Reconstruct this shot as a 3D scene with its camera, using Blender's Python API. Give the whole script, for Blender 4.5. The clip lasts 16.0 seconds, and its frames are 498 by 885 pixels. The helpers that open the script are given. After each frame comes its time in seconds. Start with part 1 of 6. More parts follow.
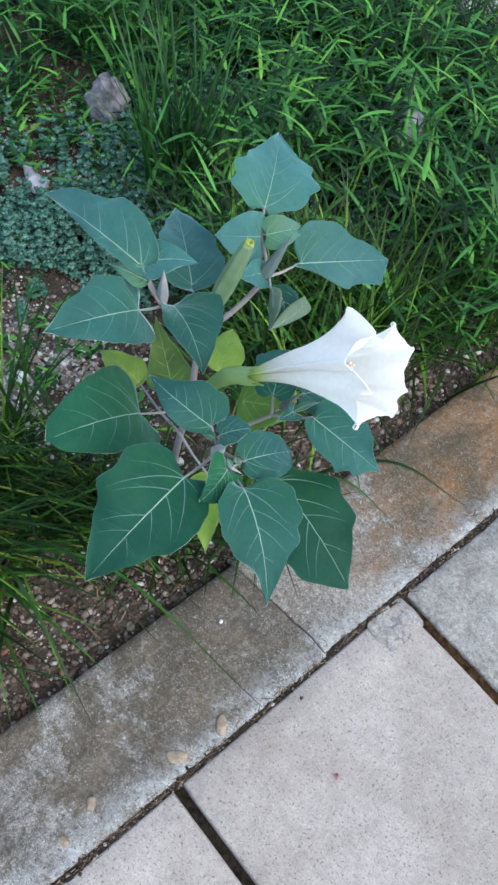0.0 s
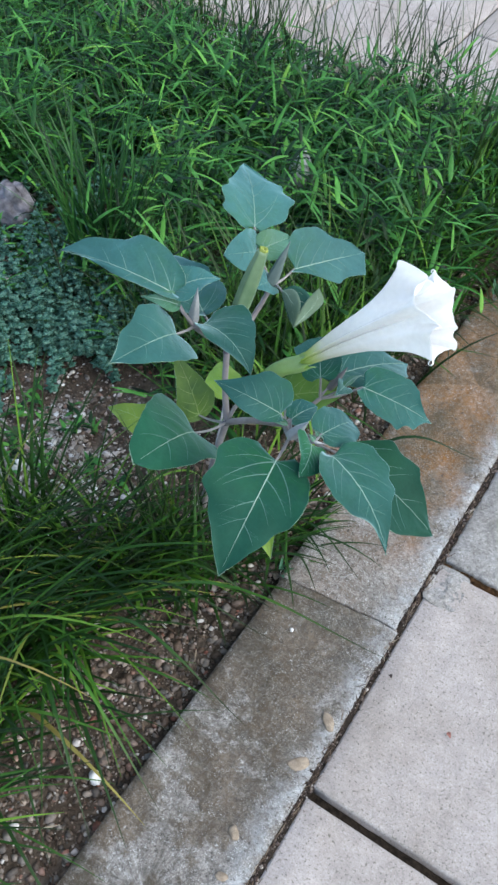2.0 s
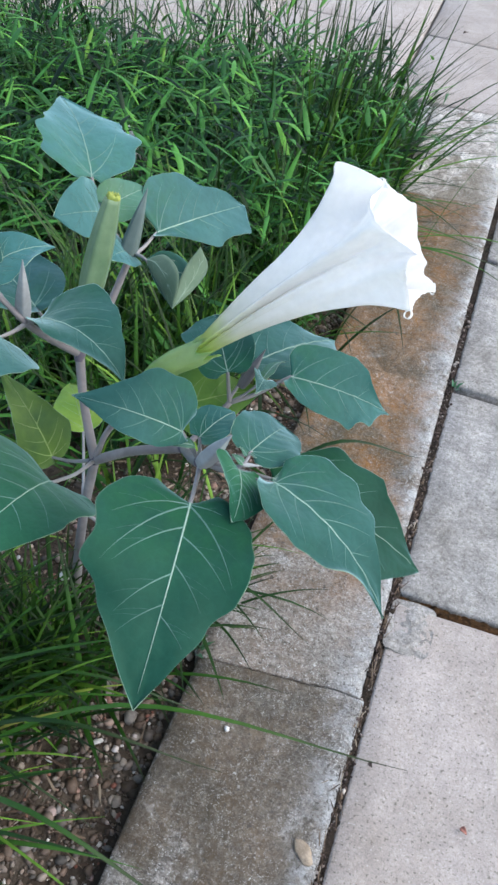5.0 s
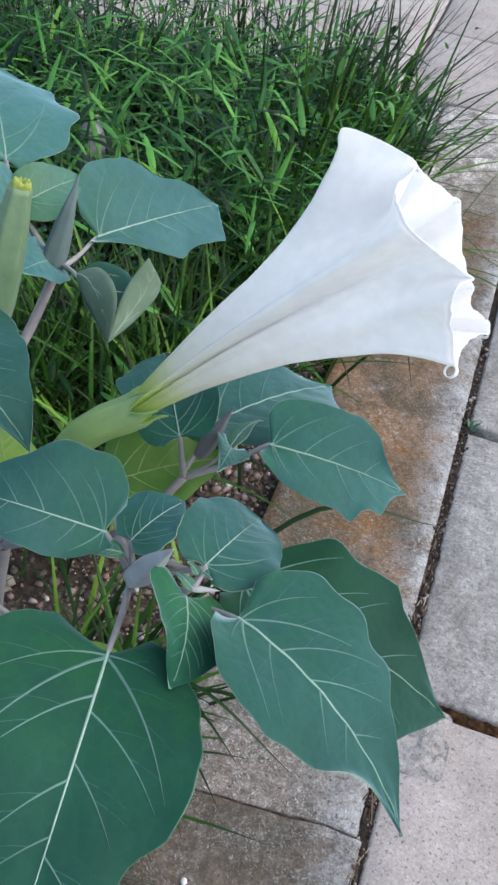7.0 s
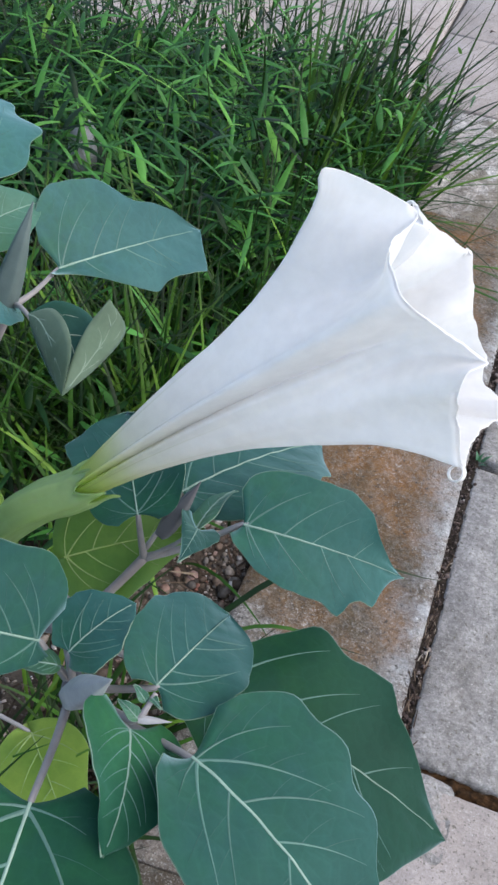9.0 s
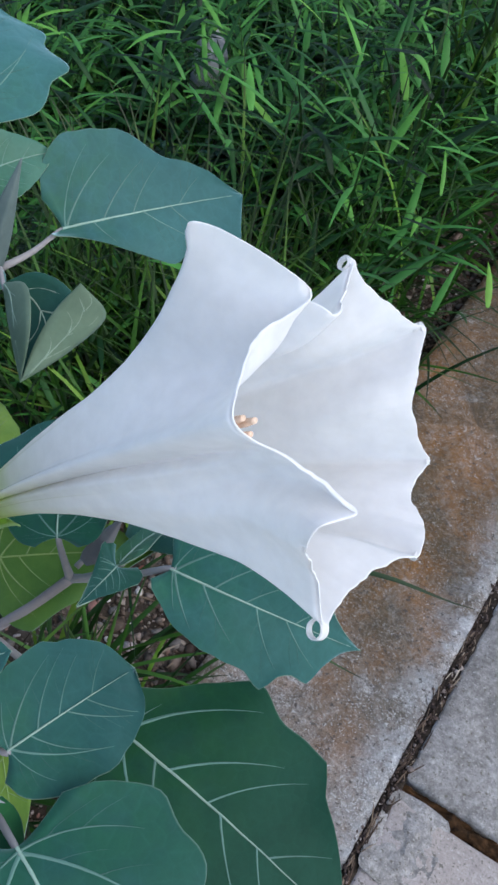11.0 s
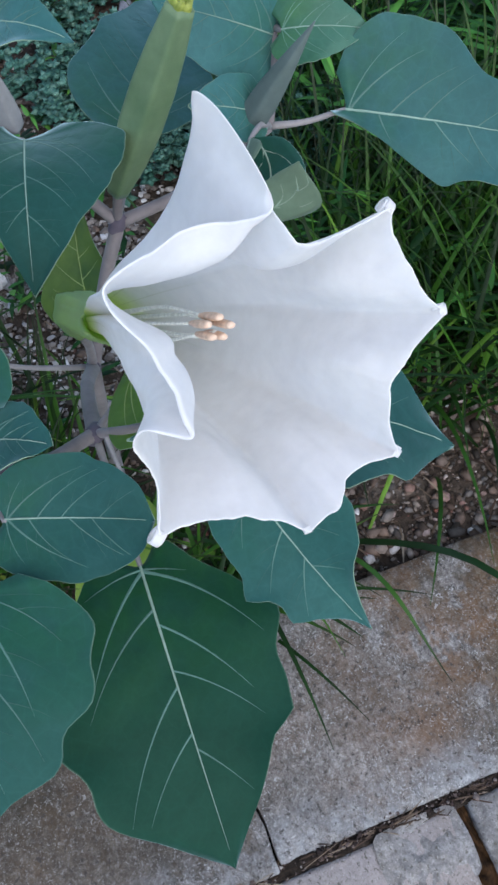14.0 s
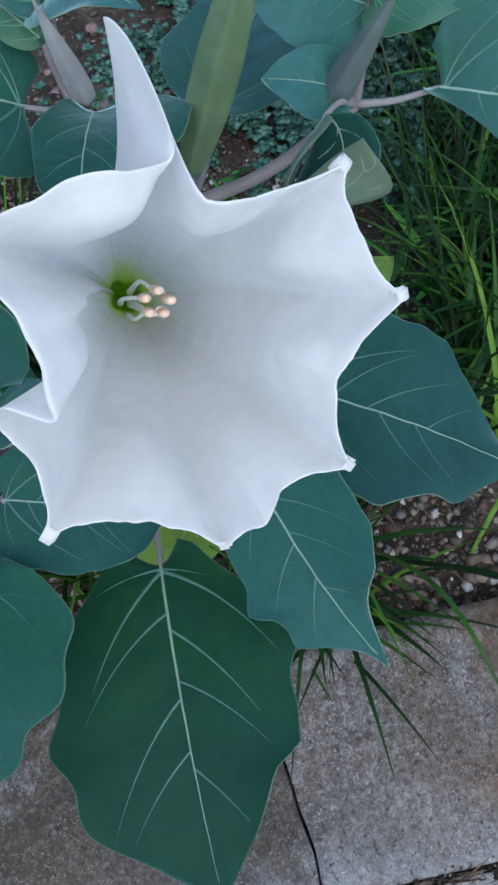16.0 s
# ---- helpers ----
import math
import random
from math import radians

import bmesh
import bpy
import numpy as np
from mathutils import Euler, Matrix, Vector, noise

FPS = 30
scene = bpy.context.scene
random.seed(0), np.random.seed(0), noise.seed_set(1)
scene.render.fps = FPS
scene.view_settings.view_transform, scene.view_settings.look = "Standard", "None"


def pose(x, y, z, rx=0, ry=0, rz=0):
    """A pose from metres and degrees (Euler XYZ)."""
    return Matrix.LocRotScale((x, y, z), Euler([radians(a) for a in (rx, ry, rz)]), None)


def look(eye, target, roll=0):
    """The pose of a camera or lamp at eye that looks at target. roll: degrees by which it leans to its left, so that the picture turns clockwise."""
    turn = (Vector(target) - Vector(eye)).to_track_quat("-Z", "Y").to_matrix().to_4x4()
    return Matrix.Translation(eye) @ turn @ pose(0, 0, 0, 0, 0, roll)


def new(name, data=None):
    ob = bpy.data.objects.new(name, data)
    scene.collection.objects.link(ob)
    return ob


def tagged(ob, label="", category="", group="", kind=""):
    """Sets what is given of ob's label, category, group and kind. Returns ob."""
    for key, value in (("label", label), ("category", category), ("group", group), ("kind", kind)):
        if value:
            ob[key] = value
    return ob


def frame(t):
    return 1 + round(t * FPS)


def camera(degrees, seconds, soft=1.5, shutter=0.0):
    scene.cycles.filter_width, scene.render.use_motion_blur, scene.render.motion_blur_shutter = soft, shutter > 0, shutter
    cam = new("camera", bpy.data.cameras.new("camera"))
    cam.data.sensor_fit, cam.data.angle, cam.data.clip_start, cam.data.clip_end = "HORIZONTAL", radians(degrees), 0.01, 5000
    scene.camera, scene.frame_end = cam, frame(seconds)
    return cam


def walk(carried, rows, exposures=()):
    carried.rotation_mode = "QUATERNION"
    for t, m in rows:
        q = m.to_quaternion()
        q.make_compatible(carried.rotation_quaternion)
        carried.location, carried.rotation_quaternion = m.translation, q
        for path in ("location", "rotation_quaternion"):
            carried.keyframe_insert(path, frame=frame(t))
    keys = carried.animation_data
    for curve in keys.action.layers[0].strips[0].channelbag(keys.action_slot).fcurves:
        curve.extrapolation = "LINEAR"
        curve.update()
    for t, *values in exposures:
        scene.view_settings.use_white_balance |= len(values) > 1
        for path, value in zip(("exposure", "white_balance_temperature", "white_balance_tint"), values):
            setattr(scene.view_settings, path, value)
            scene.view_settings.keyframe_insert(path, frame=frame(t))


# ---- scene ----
cam = camera(32.66, 16.0, soft=2.7)
PATH = [
    (0, (0.1561, -0.1153, 1.1198), (-0.2099, 0.2687, 0.2721), 7.50),
    (0.5, (0.1618, -0.2287, 1.1353), (-0.1924, 0.2080, 0.3084), 6.08),
    (1, (0.1770, -0.2961, 1.1382), (-0.1860, 0.1988, 0.3487), 1.17),
    (1.5, (0.1498, -0.3438, 1.1067), (-0.2029, 0.1918, 0.3394), 2.90),
    (2, (0.0843, -0.3548, 1.0831), (-0.2337, 0.2016, 0.3155), 3.94),
    (2.5, (0.0454, -0.3521, 1.0431), (-0.2471, 0.2388, 0.2912), 5.49),
    (3, (0.0217, -0.3240, 1.0024), (-0.2435, 0.2965, 0.2644), 6.80),
    (3.5, (0.0057, -0.2866, 0.9525), (-0.2373, 0.3479, 0.2188), 6.54),
    (4, (-0.0166, -0.2503, 0.9112), (-0.2325, 0.3966, 0.1799), 6.03),
    (4.5, (-0.0375, -0.2316, 0.8893), (-0.2277, 0.4243, 0.1588), 5.77),
    (5, (-0.0420, -0.1921, 0.8377), (-0.2140, 0.4675, 0.1060), 6.11),
    (7.5, (-0.0781, 0.0007, 0.7183), (-0.2465, 0.6714, -0.0041), 7.73),
    (8, (-0.0799, 0.0198, 0.7076), (-0.2524, 0.6891, -0.0151), 7.62),
    (8.5, (-0.0833, 0.0338, 0.6984), (-0.2566, 0.7015, -0.0255), 7.70),
    (9, (-0.0801, 0.0491, 0.7059), (-0.2541, 0.7154, -0.0192), 7.96),
    (11.5, (-0.0362, 0.1780, 0.7067), (-0.3478, 0.6427, -0.1221), 5.79),
    (12, (-0.0460, 0.1898, 0.7064), (-0.3836, 0.5980, -0.1418), 5.79),
    (12.5, (-0.0384, 0.1856, 0.6966), (-0.3994, 0.5355, -0.1679), 6.30),
    (13, (-0.0021, 0.1987, 0.6956), (-0.4140, 0.4836, -0.1700), 5.20),
    (13.5, (0.0145, 0.2162, 0.7049), (-0.4377, 0.4257, -0.1621), 0.36),
    (14, (0.0240, 0.2395, 0.7028), (-0.4419, 0.3973, -0.1679), -2.79),
    (14.5, (0.0224, 0.2407, 0.6942), (-0.4646, 0.3727, -0.1692), -4.19),
    (15, (0.0219, 0.2620, 0.6836), (-0.4767, 0.3385, -0.1798), -8.83),
    (15.5, (0.0287, 0.2828, 0.6726), (-0.4839, 0.3073, -0.1856), -12.57),
    (16, (0.0245, 0.2931, 0.6705), (-0.4960, 0.2749, -0.1832), -15.43),
]
walk(cam, [(t, look(eye, target, roll)) for t, eye, target, roll in PATH], exposures=[(0.0, 1.20, 6550, 3), (5.0, 1.26, 6750, 6), (7.5, 1.03, 6820, 9), (9.0, 0.96, 6850, 10), (11.5, 0.66, 6280, 9), (13.0, 0.62, 6250, 10), (14.5, 0.63, 6280, 9), (15.5, 0.40, 5980, 6), (16.0, 0.42, 5980, 6)])

# ---- daylight in open shade: a soft sky and a very wide, weak sun ----
world = bpy.data.worlds.new("sky")
scene.world = world
world.use_nodes = True
wn = world.node_tree
sky = wn.nodes.new("ShaderNodeTexSky")
sky.sky_type, sky.sun_disc = "NISHITA", False
sky.sun_elevation, sky.sun_rotation = radians(46), radians(84)
wn.links.new(sky.outputs["Color"], wn.nodes["Background"].inputs["Color"])
wn.nodes["Background"].inputs["Strength"].default_value = 0.15
sun = new("sun", bpy.data.lights.new("sun", "SUN"))
sun.data.energy, sun.data.angle, sun.data.color = 1.45, radians(80), (1.0, 0.96, 0.9)
sun.matrix_world = look((0.95, 0.10, 1.0), (0, 0, 0))


# ---- materials ----
class Mat:
    """A small node-graph writer round one Principled shader."""

    def __init__(self, name, rough=0.6, metal=0.0, spec=0.4):
        self.m = bpy.data.materials.new(name)
        self.m.use_nodes = True
        self.t = self.m.node_tree
        self.b = self.t.nodes["Principled BSDF"]
        self.b.inputs["Roughness"].default_value = rough
        self.b.inputs["Metallic"].default_value = metal
        self.b.inputs["Specular IOR Level"].default_value = spec
        self.co = self.t.nodes.new("ShaderNodeTexCoord").outputs["Object"]

    def node(self, kind, **values):
        n = self.t.nodes.new(kind)
        for k, v in values.items():
            n.inputs[k].default_value = v
        return n

    def link(self, a, b):
        self.t.links.new(a, b)

    def noise(self, scale, detail=4.0, rough=0.6, warp=0.0):
        n = self.node("ShaderNodeTexNoise", Scale=scale, Detail=detail, Roughness=rough, Distortion=warp)
        self.link(self.co, n.inputs["Vector"])
        return n.outputs["Fac"]

    def cells(self, scale, feature="F1"):
        n = self.node("ShaderNodeTexVoronoi", Scale=scale)
        n.feature = feature
        self.link(self.co, n.inputs["Vector"])
        return n

    def ramp(self, fac, stops):
        n = self.node("ShaderNodeValToRGB")
        e = n.color_ramp.elements
        while len(e) < len(stops):
            e.new(0.5)
        for el, (p, c) in zip(e, stops):
            el.position = p
            el.color = (*c, 1) if isinstance(c, tuple) else (c, c, c, 1)
        self.link(fac, n.inputs["Fac"])
        return n.outputs["Color"]

    def mix(self, fac, a, b, mode="MIX"):
        n = self.t.nodes.new("ShaderNodeMix")
        n.data_type, n.blend_type = "RGBA", mode
        for sock, v in ((n.inputs[0], fac), (n.inputs[6], a), (n.inputs[7], b)):
            if hasattr(v, "is_linked"):
                self.link(v, sock)
            elif isinstance(v, tuple):
                sock.default_value = (*v, 1)
            else:
                sock.default_value = v
        return n.outputs[2]

    def color(self, sock):
        self.link(sock, self.b.inputs["Base Color"])
        return self

    def bump(self, height, strength, dist):
        n = self.node("ShaderNodeBump", Strength=strength, Distance=dist)
        self.link(height, n.inputs["Height"])
        self.link(n.outputs["Normal"], self.b.inputs["Normal"])
        return self

    def through_light(self, colour, amount):
        """Lets light pass through a thin leaf or petal."""
        tr = self.t.nodes.new("ShaderNodeBsdfTranslucent")
        if hasattr(colour, "is_linked"):
            self.link(colour, tr.inputs["Color"])
        else:
            tr.inputs["Color"].default_value = (*colour, 1)
        mx = self.node("ShaderNodeMixShader", Fac=amount)
        out = self.t.nodes["Material Output"]
        self.link(self.b.outputs[0], mx.inputs[1])
        self.link(tr.outputs[0], mx.inputs[2])
        self.link(mx.outputs[0], out.inputs["Surface"])
        return self

    def span(self, value, a, b, low, high):
        """A value between a and b, mapped to low and high and held there beyond."""
        n = self.node("ShaderNodeMapRange")
        for i, v in enumerate((a, b, low, high)):
            n.inputs[i + 1].default_value = v
        self.link(value, n.inputs[0])
        return n.outputs[0]

    def chance(self, island=False):
        if island:
            return self.t.nodes.new("ShaderNodeNewGeometry").outputs["Random Per Island"]
        return self.t.nodes.new("ShaderNodeObjectInfo").outputs["Random"]


def leaf_mat(name, dark, light, pass_col, amount=0.18, rough=0.5, spec=0.45, grain=260, sheen=0.12, net=0.0, heart=None):
    m = Mat(name, rough, spec=spec)
    col = m.ramp(m.noise(28, 3), [(0.3, dark), (0.7, light)])
    if heart:
        # greener round the stalk, where the bloom has rubbed off
        uvh, seph = m.t.nodes.new("ShaderNodeUVMap"), m.node("ShaderNodeSeparateXYZ")
        m.link(uvh.outputs["UV"], seph.inputs[0])
        spot = m.mix(1.0, m.ramp(seph.outputs["Y"], [(0.08, 0.8), (0.55, 0.0)]), m.ramp(m.noise(60, 4), [(0.35, 0.1), (0.62, 1.0)]), "MULTIPLY")
        col = m.mix(spot, col, heart)
    relief = m.noise(420, 3)
    if net:
        # a fine net of side veins, the blade puffed up between them, and a thin pale margin
        mesh1, mesh2 = m.cells(115, "DISTANCE_TO_EDGE").outputs["Distance"], m.cells(330, "DISTANCE_TO_EDGE").outputs["Distance"]
        line = m.mix(1.0, m.ramp(mesh1, [(0.0, 0.55 * net), (0.07, 0.0)]), m.ramp(mesh2, [(0.0, 0.30 * net), (0.10, 0.0)]), "ADD")
        pale = m.mix(1.0, col, (2.0, 1.55, 1.6), "MULTIPLY")
        col = m.mix(line, col, pale)
        uvn, sep = m.t.nodes.new("ShaderNodeUVMap"), m.node("ShaderNodeSeparateXYZ")
        m.link(uvn.outputs["UV"], sep.inputs[0])
        col = m.mix(m.ramp(sep.outputs["X"], [(0.986, 0.0), (0.997, 0.30)]), col, (0.24, 0.34, 0.25))
        relief = m.mix(0.35, m.ramp(mesh1, [(0.0, 0.0), (0.35, 1.0)]), relief)
    fine = m.ramp(m.noise(grain, 4), [(0.3, 0.92), (0.7, 1.07)])
    col = m.mix(1.0, col, fine, "MULTIPLY")
    tone = m.ramp(m.chance(), [(0.0, 0.82), (1.0, 1.06)])
    col = m.mix(1.0, col, tone, "MULTIPLY")
    m.color(col).bump(relief, 0.16, 0.0010)
    m.b.inputs["Sheen Weight"].default_value = sheen
    m.b.inputs["Sheen Roughness"].default_value = 0.42
    m.b.inputs["Sheen Tint"].default_value = (0.64, 0.91, 1.0, 1.0)
    m.through_light(pass_col, amount)
    return m.m


M_LEAF = leaf_mat("datura_leaf", (0.011, 0.060, 0.048), (0.017, 0.081, 0.066), (0.02, 0.20, 0.08), amount=0.10, rough=0.55, spec=0.12, sheen=0.9, net=0.28, heart=(0.011, 0.078, 0.040))
# darker copy of the leaf: the flower's shade is put into its colour
M_SHADELEAF = leaf_mat("shaded_leaf", (0.006, 0.044, 0.026), (0.010, 0.060, 0.037), (0.03, 0.20, 0.05), amount=0.10, rough=0.55, spec=0.10, sheen=0.45, net=0.28, heart=(0.011, 0.070, 0.022))
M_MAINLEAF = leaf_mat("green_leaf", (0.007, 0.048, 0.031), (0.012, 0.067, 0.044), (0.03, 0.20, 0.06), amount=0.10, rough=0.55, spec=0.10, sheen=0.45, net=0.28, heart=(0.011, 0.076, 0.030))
M_MIDLEAF = leaf_mat("grey_green_leaf", (0.015, 0.076, 0.067), (0.026, 0.106, 0.096), (0.03, 0.20, 0.10), amount=0.10, rough=0.55, spec=0.14, sheen=0.9, net=0.28, heart=(0.020, 0.105, 0.060))
M_GREENLEAF = leaf_mat("dull_green_leaf", (0.010, 0.070, 0.038), (0.018, 0.098, 0.054), (0.04, 0.24, 0.06), amount=0.12, rough=0.6, spec=0.10, sheen=0.4, net=0.28, heart=(0.022, 0.115, 0.036))
# upper leaves: base colour made paler and bluer to imitate reflected sky
M_SKYLEAF = leaf_mat("sky_sheen_leaf", (0.027, 0.108, 0.104), (0.046, 0.152, 0.150), (0.05, 0.22, 0.12), amount=0.10, rough=0.55, spec=0.18, sheen=1.0, net=0.28, heart=(0.030, 0.125, 0.075))
M_YOUNG = leaf_mat("young_leaf", (0.035, 0.130, 0.080), (0.060, 0.190, 0.130), (0.12, 0.32, 0.12), sheen=0.30, net=0.3, heart=(0.055, 0.180, 0.060))
M_PALE = leaf_mat("leaf_underside", (0.22, 0.33, 0.235), (0.32, 0.44, 0.33), (0.2, 0.35, 0.2), rough=0.7)
M_FLAP = leaf_mat("folded_leaf_back", (0.125, 0.195, 0.130), (0.200, 0.285, 0.200), (0.2, 0.35, 0.2), rough=0.7)
M_YELLOW = leaf_mat("yellowing_leaf", (0.14, 0.28, 0.032), (0.29, 0.42, 0.065), (0.4, 0.5, 0.05), amount=0.3, net=0.2)
M_MOTTLED = leaf_mat("mottled_leaf", (0.022, 0.075, 0.020), (0.12, 0.21, 0.035), (0.25, 0.40, 0.05), amount=0.25, net=0.2)
M_LIME = leaf_mat("lime_leaf", (0.075, 0.19, 0.033), (0.15, 0.29, 0.052), (0.25, 0.45, 0.05), amount=0.3, net=0.2)
M_YELLOWVEIN = leaf_mat("yellow_vein", (0.26, 0.38, 0.10), (0.38, 0.48, 0.16), (0.3, 0.4, 0.2), amount=0.1)
M_VEIN = leaf_mat("leaf_vein", (0.20, 0.32, 0.255), (0.30, 0.42, 0.345), (0.3, 0.4, 0.3), amount=0.05)
M_SIDEVEIN = leaf_mat("side_vein", (0.064, 0.158, 0.126), (0.105, 0.216, 0.178), (0.3, 0.4, 0.3), amount=0.05)
M_PALEVEIN = leaf_mat("pale_vein", (0.24, 0.34, 0.25), (0.33, 0.43, 0.33), (0.3, 0.4, 0.3), amount=0.05)
M_YOUNGVEIN = leaf_mat("young_vein", (0.10, 0.230, 0.155), (0.16, 0.300, 0.215), (0.3, 0.4, 0.3), amount=0.05)
M_FINEVEIN = leaf_mat("fine_vein", (0.019, 0.082, 0.064), (0.030, 0.106, 0.085), (0.3, 0.4, 0.3), amount=0.05)
M_STEM = leaf_mat("plant_stem", (0.190, 0.166, 0.170), (0.310, 0.272, 0.280), (0.2, 0.2, 0.2), amount=0.0, rough=0.7)
M_NODE = leaf_mat("stem_node", (0.075, 0.062, 0.088), (0.15, 0.125, 0.165), (0.2, 0.2, 0.2), amount=0.0, rough=0.7)
M_PETIOLE = leaf_mat("leaf_stalk", (0.215, 0.205, 0.205), (0.330, 0.305, 0.315), (0.2, 0.2, 0.2), amount=0.0, rough=0.7)
M_BUD = leaf_mat("bud", (0.285, 0.285, 0.295), (0.41, 0.405, 0.42), (0.2, 0.2, 0.2), amount=0.05, rough=0.7)
M_VIOLETBUD = leaf_mat("violet_bud", (0.110, 0.103, 0.108), (0.190, 0.176, 0.186), (0.2, 0.2, 0.2), amount=0.05, rough=0.7)
M_DARKBUD = leaf_mat("dark_bud", (0.082, 0.122, 0.116), (0.140, 0.188, 0.180), (0.2, 0.2, 0.2), amount=0.05, rough=0.7)
M_CALYX = leaf_mat("calyx", (0.37, 0.50, 0.24), (0.52, 0.63, 0.40), (0.55, 0.72, 0.22), amount=0.62)
M_SPENT = leaf_mat("old_calyx", (0.10, 0.172, 0.085), (0.18, 0.262, 0.145), (0.3, 0.4, 0.15), amount=0.1)


def petal_mat():
    m = Mat("white_petal", 0.6, spec=0.2)
    tc = m.t.nodes.new("ShaderNodeUVMap")
    sep = m.node("ShaderNodeSeparateXYZ")
    m.link(tc.outputs["UV"], sep.inputs[0])
    along = sep.outputs["Y"]
    base = m.ramp(along, [(0.0, (0.60, 0.74, 0.20)), (0.12, (0.72, 0.78, 0.38)), (0.25, (0.88, 0.865, 0.79)), (0.42, (0.93, 0.912, 0.895)), (0.62, (0.96, 0.95, 0.948))])
    grain = m.ramp(m.noise(160, 4), [(0.3, 0.95), (0.7, 1.02)])
    col = m.mix(1.0, base, grain, "MULTIPLY")
    # ten thin greenish nerves run up the tube
    lines = m.node("ShaderNodeTexWave", Scale=0.314, Distortion=0.12)
    m.link(tc.outputs["UV"], lines.inputs["Vector"])
    nerve = m.mix(1.0, m.ramp(lines.outputs["Fac"], [(0.985, 0.0), (0.999, 1.0)]), m.ramp(along, [(0.08, 0.5), (0.35, 0.22), (0.55, 0.0)]), "MULTIPLY")
    col = m.mix(nerve, col, (0.50, 0.50, 0.30))
    m.color(col)
    # fine lengthwise nerves
    wave = m.node("ShaderNodeTexWave", Scale=14.0, Distortion=0.6)
    mp = m.node("ShaderNodeMapping")
    mp.inputs["Scale"].default_value = (1.0, 0.02, 1.0)
    m.link(tc.outputs["UV"], mp.inputs["Vector"])
    m.link(mp.outputs[0], wave.inputs["Vector"])
    m.bump(wave.outputs["Fac"], 0.04, 0.0005)
    m.through_light(col, 0.42)
    thin = m.ramp(along, [(0.0, 0.85), (0.3, 0.62), (0.7, 0.48)])
    mix = [n for n in m.t.nodes if n.type == "MIX_SHADER"][0]
    m.link(thin, mix.inputs["Fac"])
    return m.m


M_PETAL = petal_mat()


def plain_mat(name, dark, light, scale=60, rough=0.6, spec=0.4, grain=500, bump=0.3):
    m = Mat(name, rough, spec=spec)
    col = m.ramp(m.noise(scale, 5), [(0.3, dark), (0.7, light)])
    m.color(m.mix(1.0, col, m.ramp(m.noise(grain, 3), [(0.3, 0.8), (0.7, 1.15)]), "MULTIPLY"))
    return m.bump(m.noise(grain, 4), bump, 0.0015).m


M_ANTHER = plain_mat("anther", (0.68, 0.47, 0.34), (0.84, 0.66, 0.53), 900)
M_STYLE = plain_mat("filament", (0.88, 0.90, 0.82), (0.93, 0.94, 0.88), 900)
M_SPENTTIP = plain_mat("spent_tip", (0.16, 0.22, 0.03), (0.36, 0.40, 0.09), 300)


def grass_mat(name, stops, amount=0.25, rough=0.45, island=True, tip=0.0):
    m = Mat(name, rough, spec=0.28)
    col = m.ramp(m.chance(island), stops)
    col = m.mix(1.0, col, m.ramp(m.noise(30, 3), [(0.3, 0.75), (0.7, 1.2)]), "MULTIPLY")
    if tip:
        # blades darken and dry towards their tips
        uvn, sep = m.t.nodes.new("ShaderNodeUVMap"), m.node("ShaderNodeSeparateXYZ")
        m.link(uvn.outputs["UV"], sep.inputs[0])
        col = m.mix(m.ramp(sep.outputs["Y"], [(0.6, 0.0), (0.95, 1.0)]), col, (0.05 * tip, 0.07 * tip, 0.03 * tip))
    m.color(col).through_light(col, amount)
    return m.m


# dark and bright stops put a tuft's shaded and lit blades into colour
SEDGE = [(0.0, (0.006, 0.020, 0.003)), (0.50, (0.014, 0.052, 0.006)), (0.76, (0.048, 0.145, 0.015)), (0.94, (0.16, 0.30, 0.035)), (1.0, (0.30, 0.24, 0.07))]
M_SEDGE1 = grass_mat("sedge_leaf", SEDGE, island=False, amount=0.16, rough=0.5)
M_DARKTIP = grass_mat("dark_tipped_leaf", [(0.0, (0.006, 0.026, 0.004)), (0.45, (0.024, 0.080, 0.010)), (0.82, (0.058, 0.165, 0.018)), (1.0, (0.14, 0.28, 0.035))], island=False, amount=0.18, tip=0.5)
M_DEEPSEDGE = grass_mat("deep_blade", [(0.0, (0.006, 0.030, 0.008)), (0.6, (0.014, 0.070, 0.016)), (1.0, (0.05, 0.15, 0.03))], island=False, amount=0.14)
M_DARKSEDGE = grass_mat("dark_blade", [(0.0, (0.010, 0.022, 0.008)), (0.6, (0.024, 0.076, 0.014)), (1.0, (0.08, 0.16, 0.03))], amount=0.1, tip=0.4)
# lowest stop near black: deep shade among the weeds, given as leaf colour
M_WEED = grass_mat("weed_leaf", [(0.06, (0.002, 0.014, 0.003)), (0.45, (0.021, 0.096, 0.020)), (0.86, (0.078, 0.265, 0.048)), (0.985, (0.13, 0.34, 0.05)), (1.0, (0.20, 0.40, 0.06))], amount=0.16, rough=0.5)
M_WEEDSTEM = grass_mat("weed_stem", [(0.0, (0.03, 0.075, 0.02)), (1.0, (0.10, 0.16, 0.055))])
M_SEDUM = grass_mat("stonecrop", [(0.0, (0.038, 0.120, 0.088)), (0.6, (0.080, 0.200, 0.150)), (1.0, (0.16, 0.30, 0.23))], amount=0.1)
M_LITTER = grass_mat("dry_litter", [(0.0, (0.025, 0.016, 0.011)), (0.6, (0.08, 0.05, 0.034)), (0.88, (0.20, 0.145, 0.10)), (1.0, (0.38, 0.32, 0.25))], amount=0.05, rough=0.8)


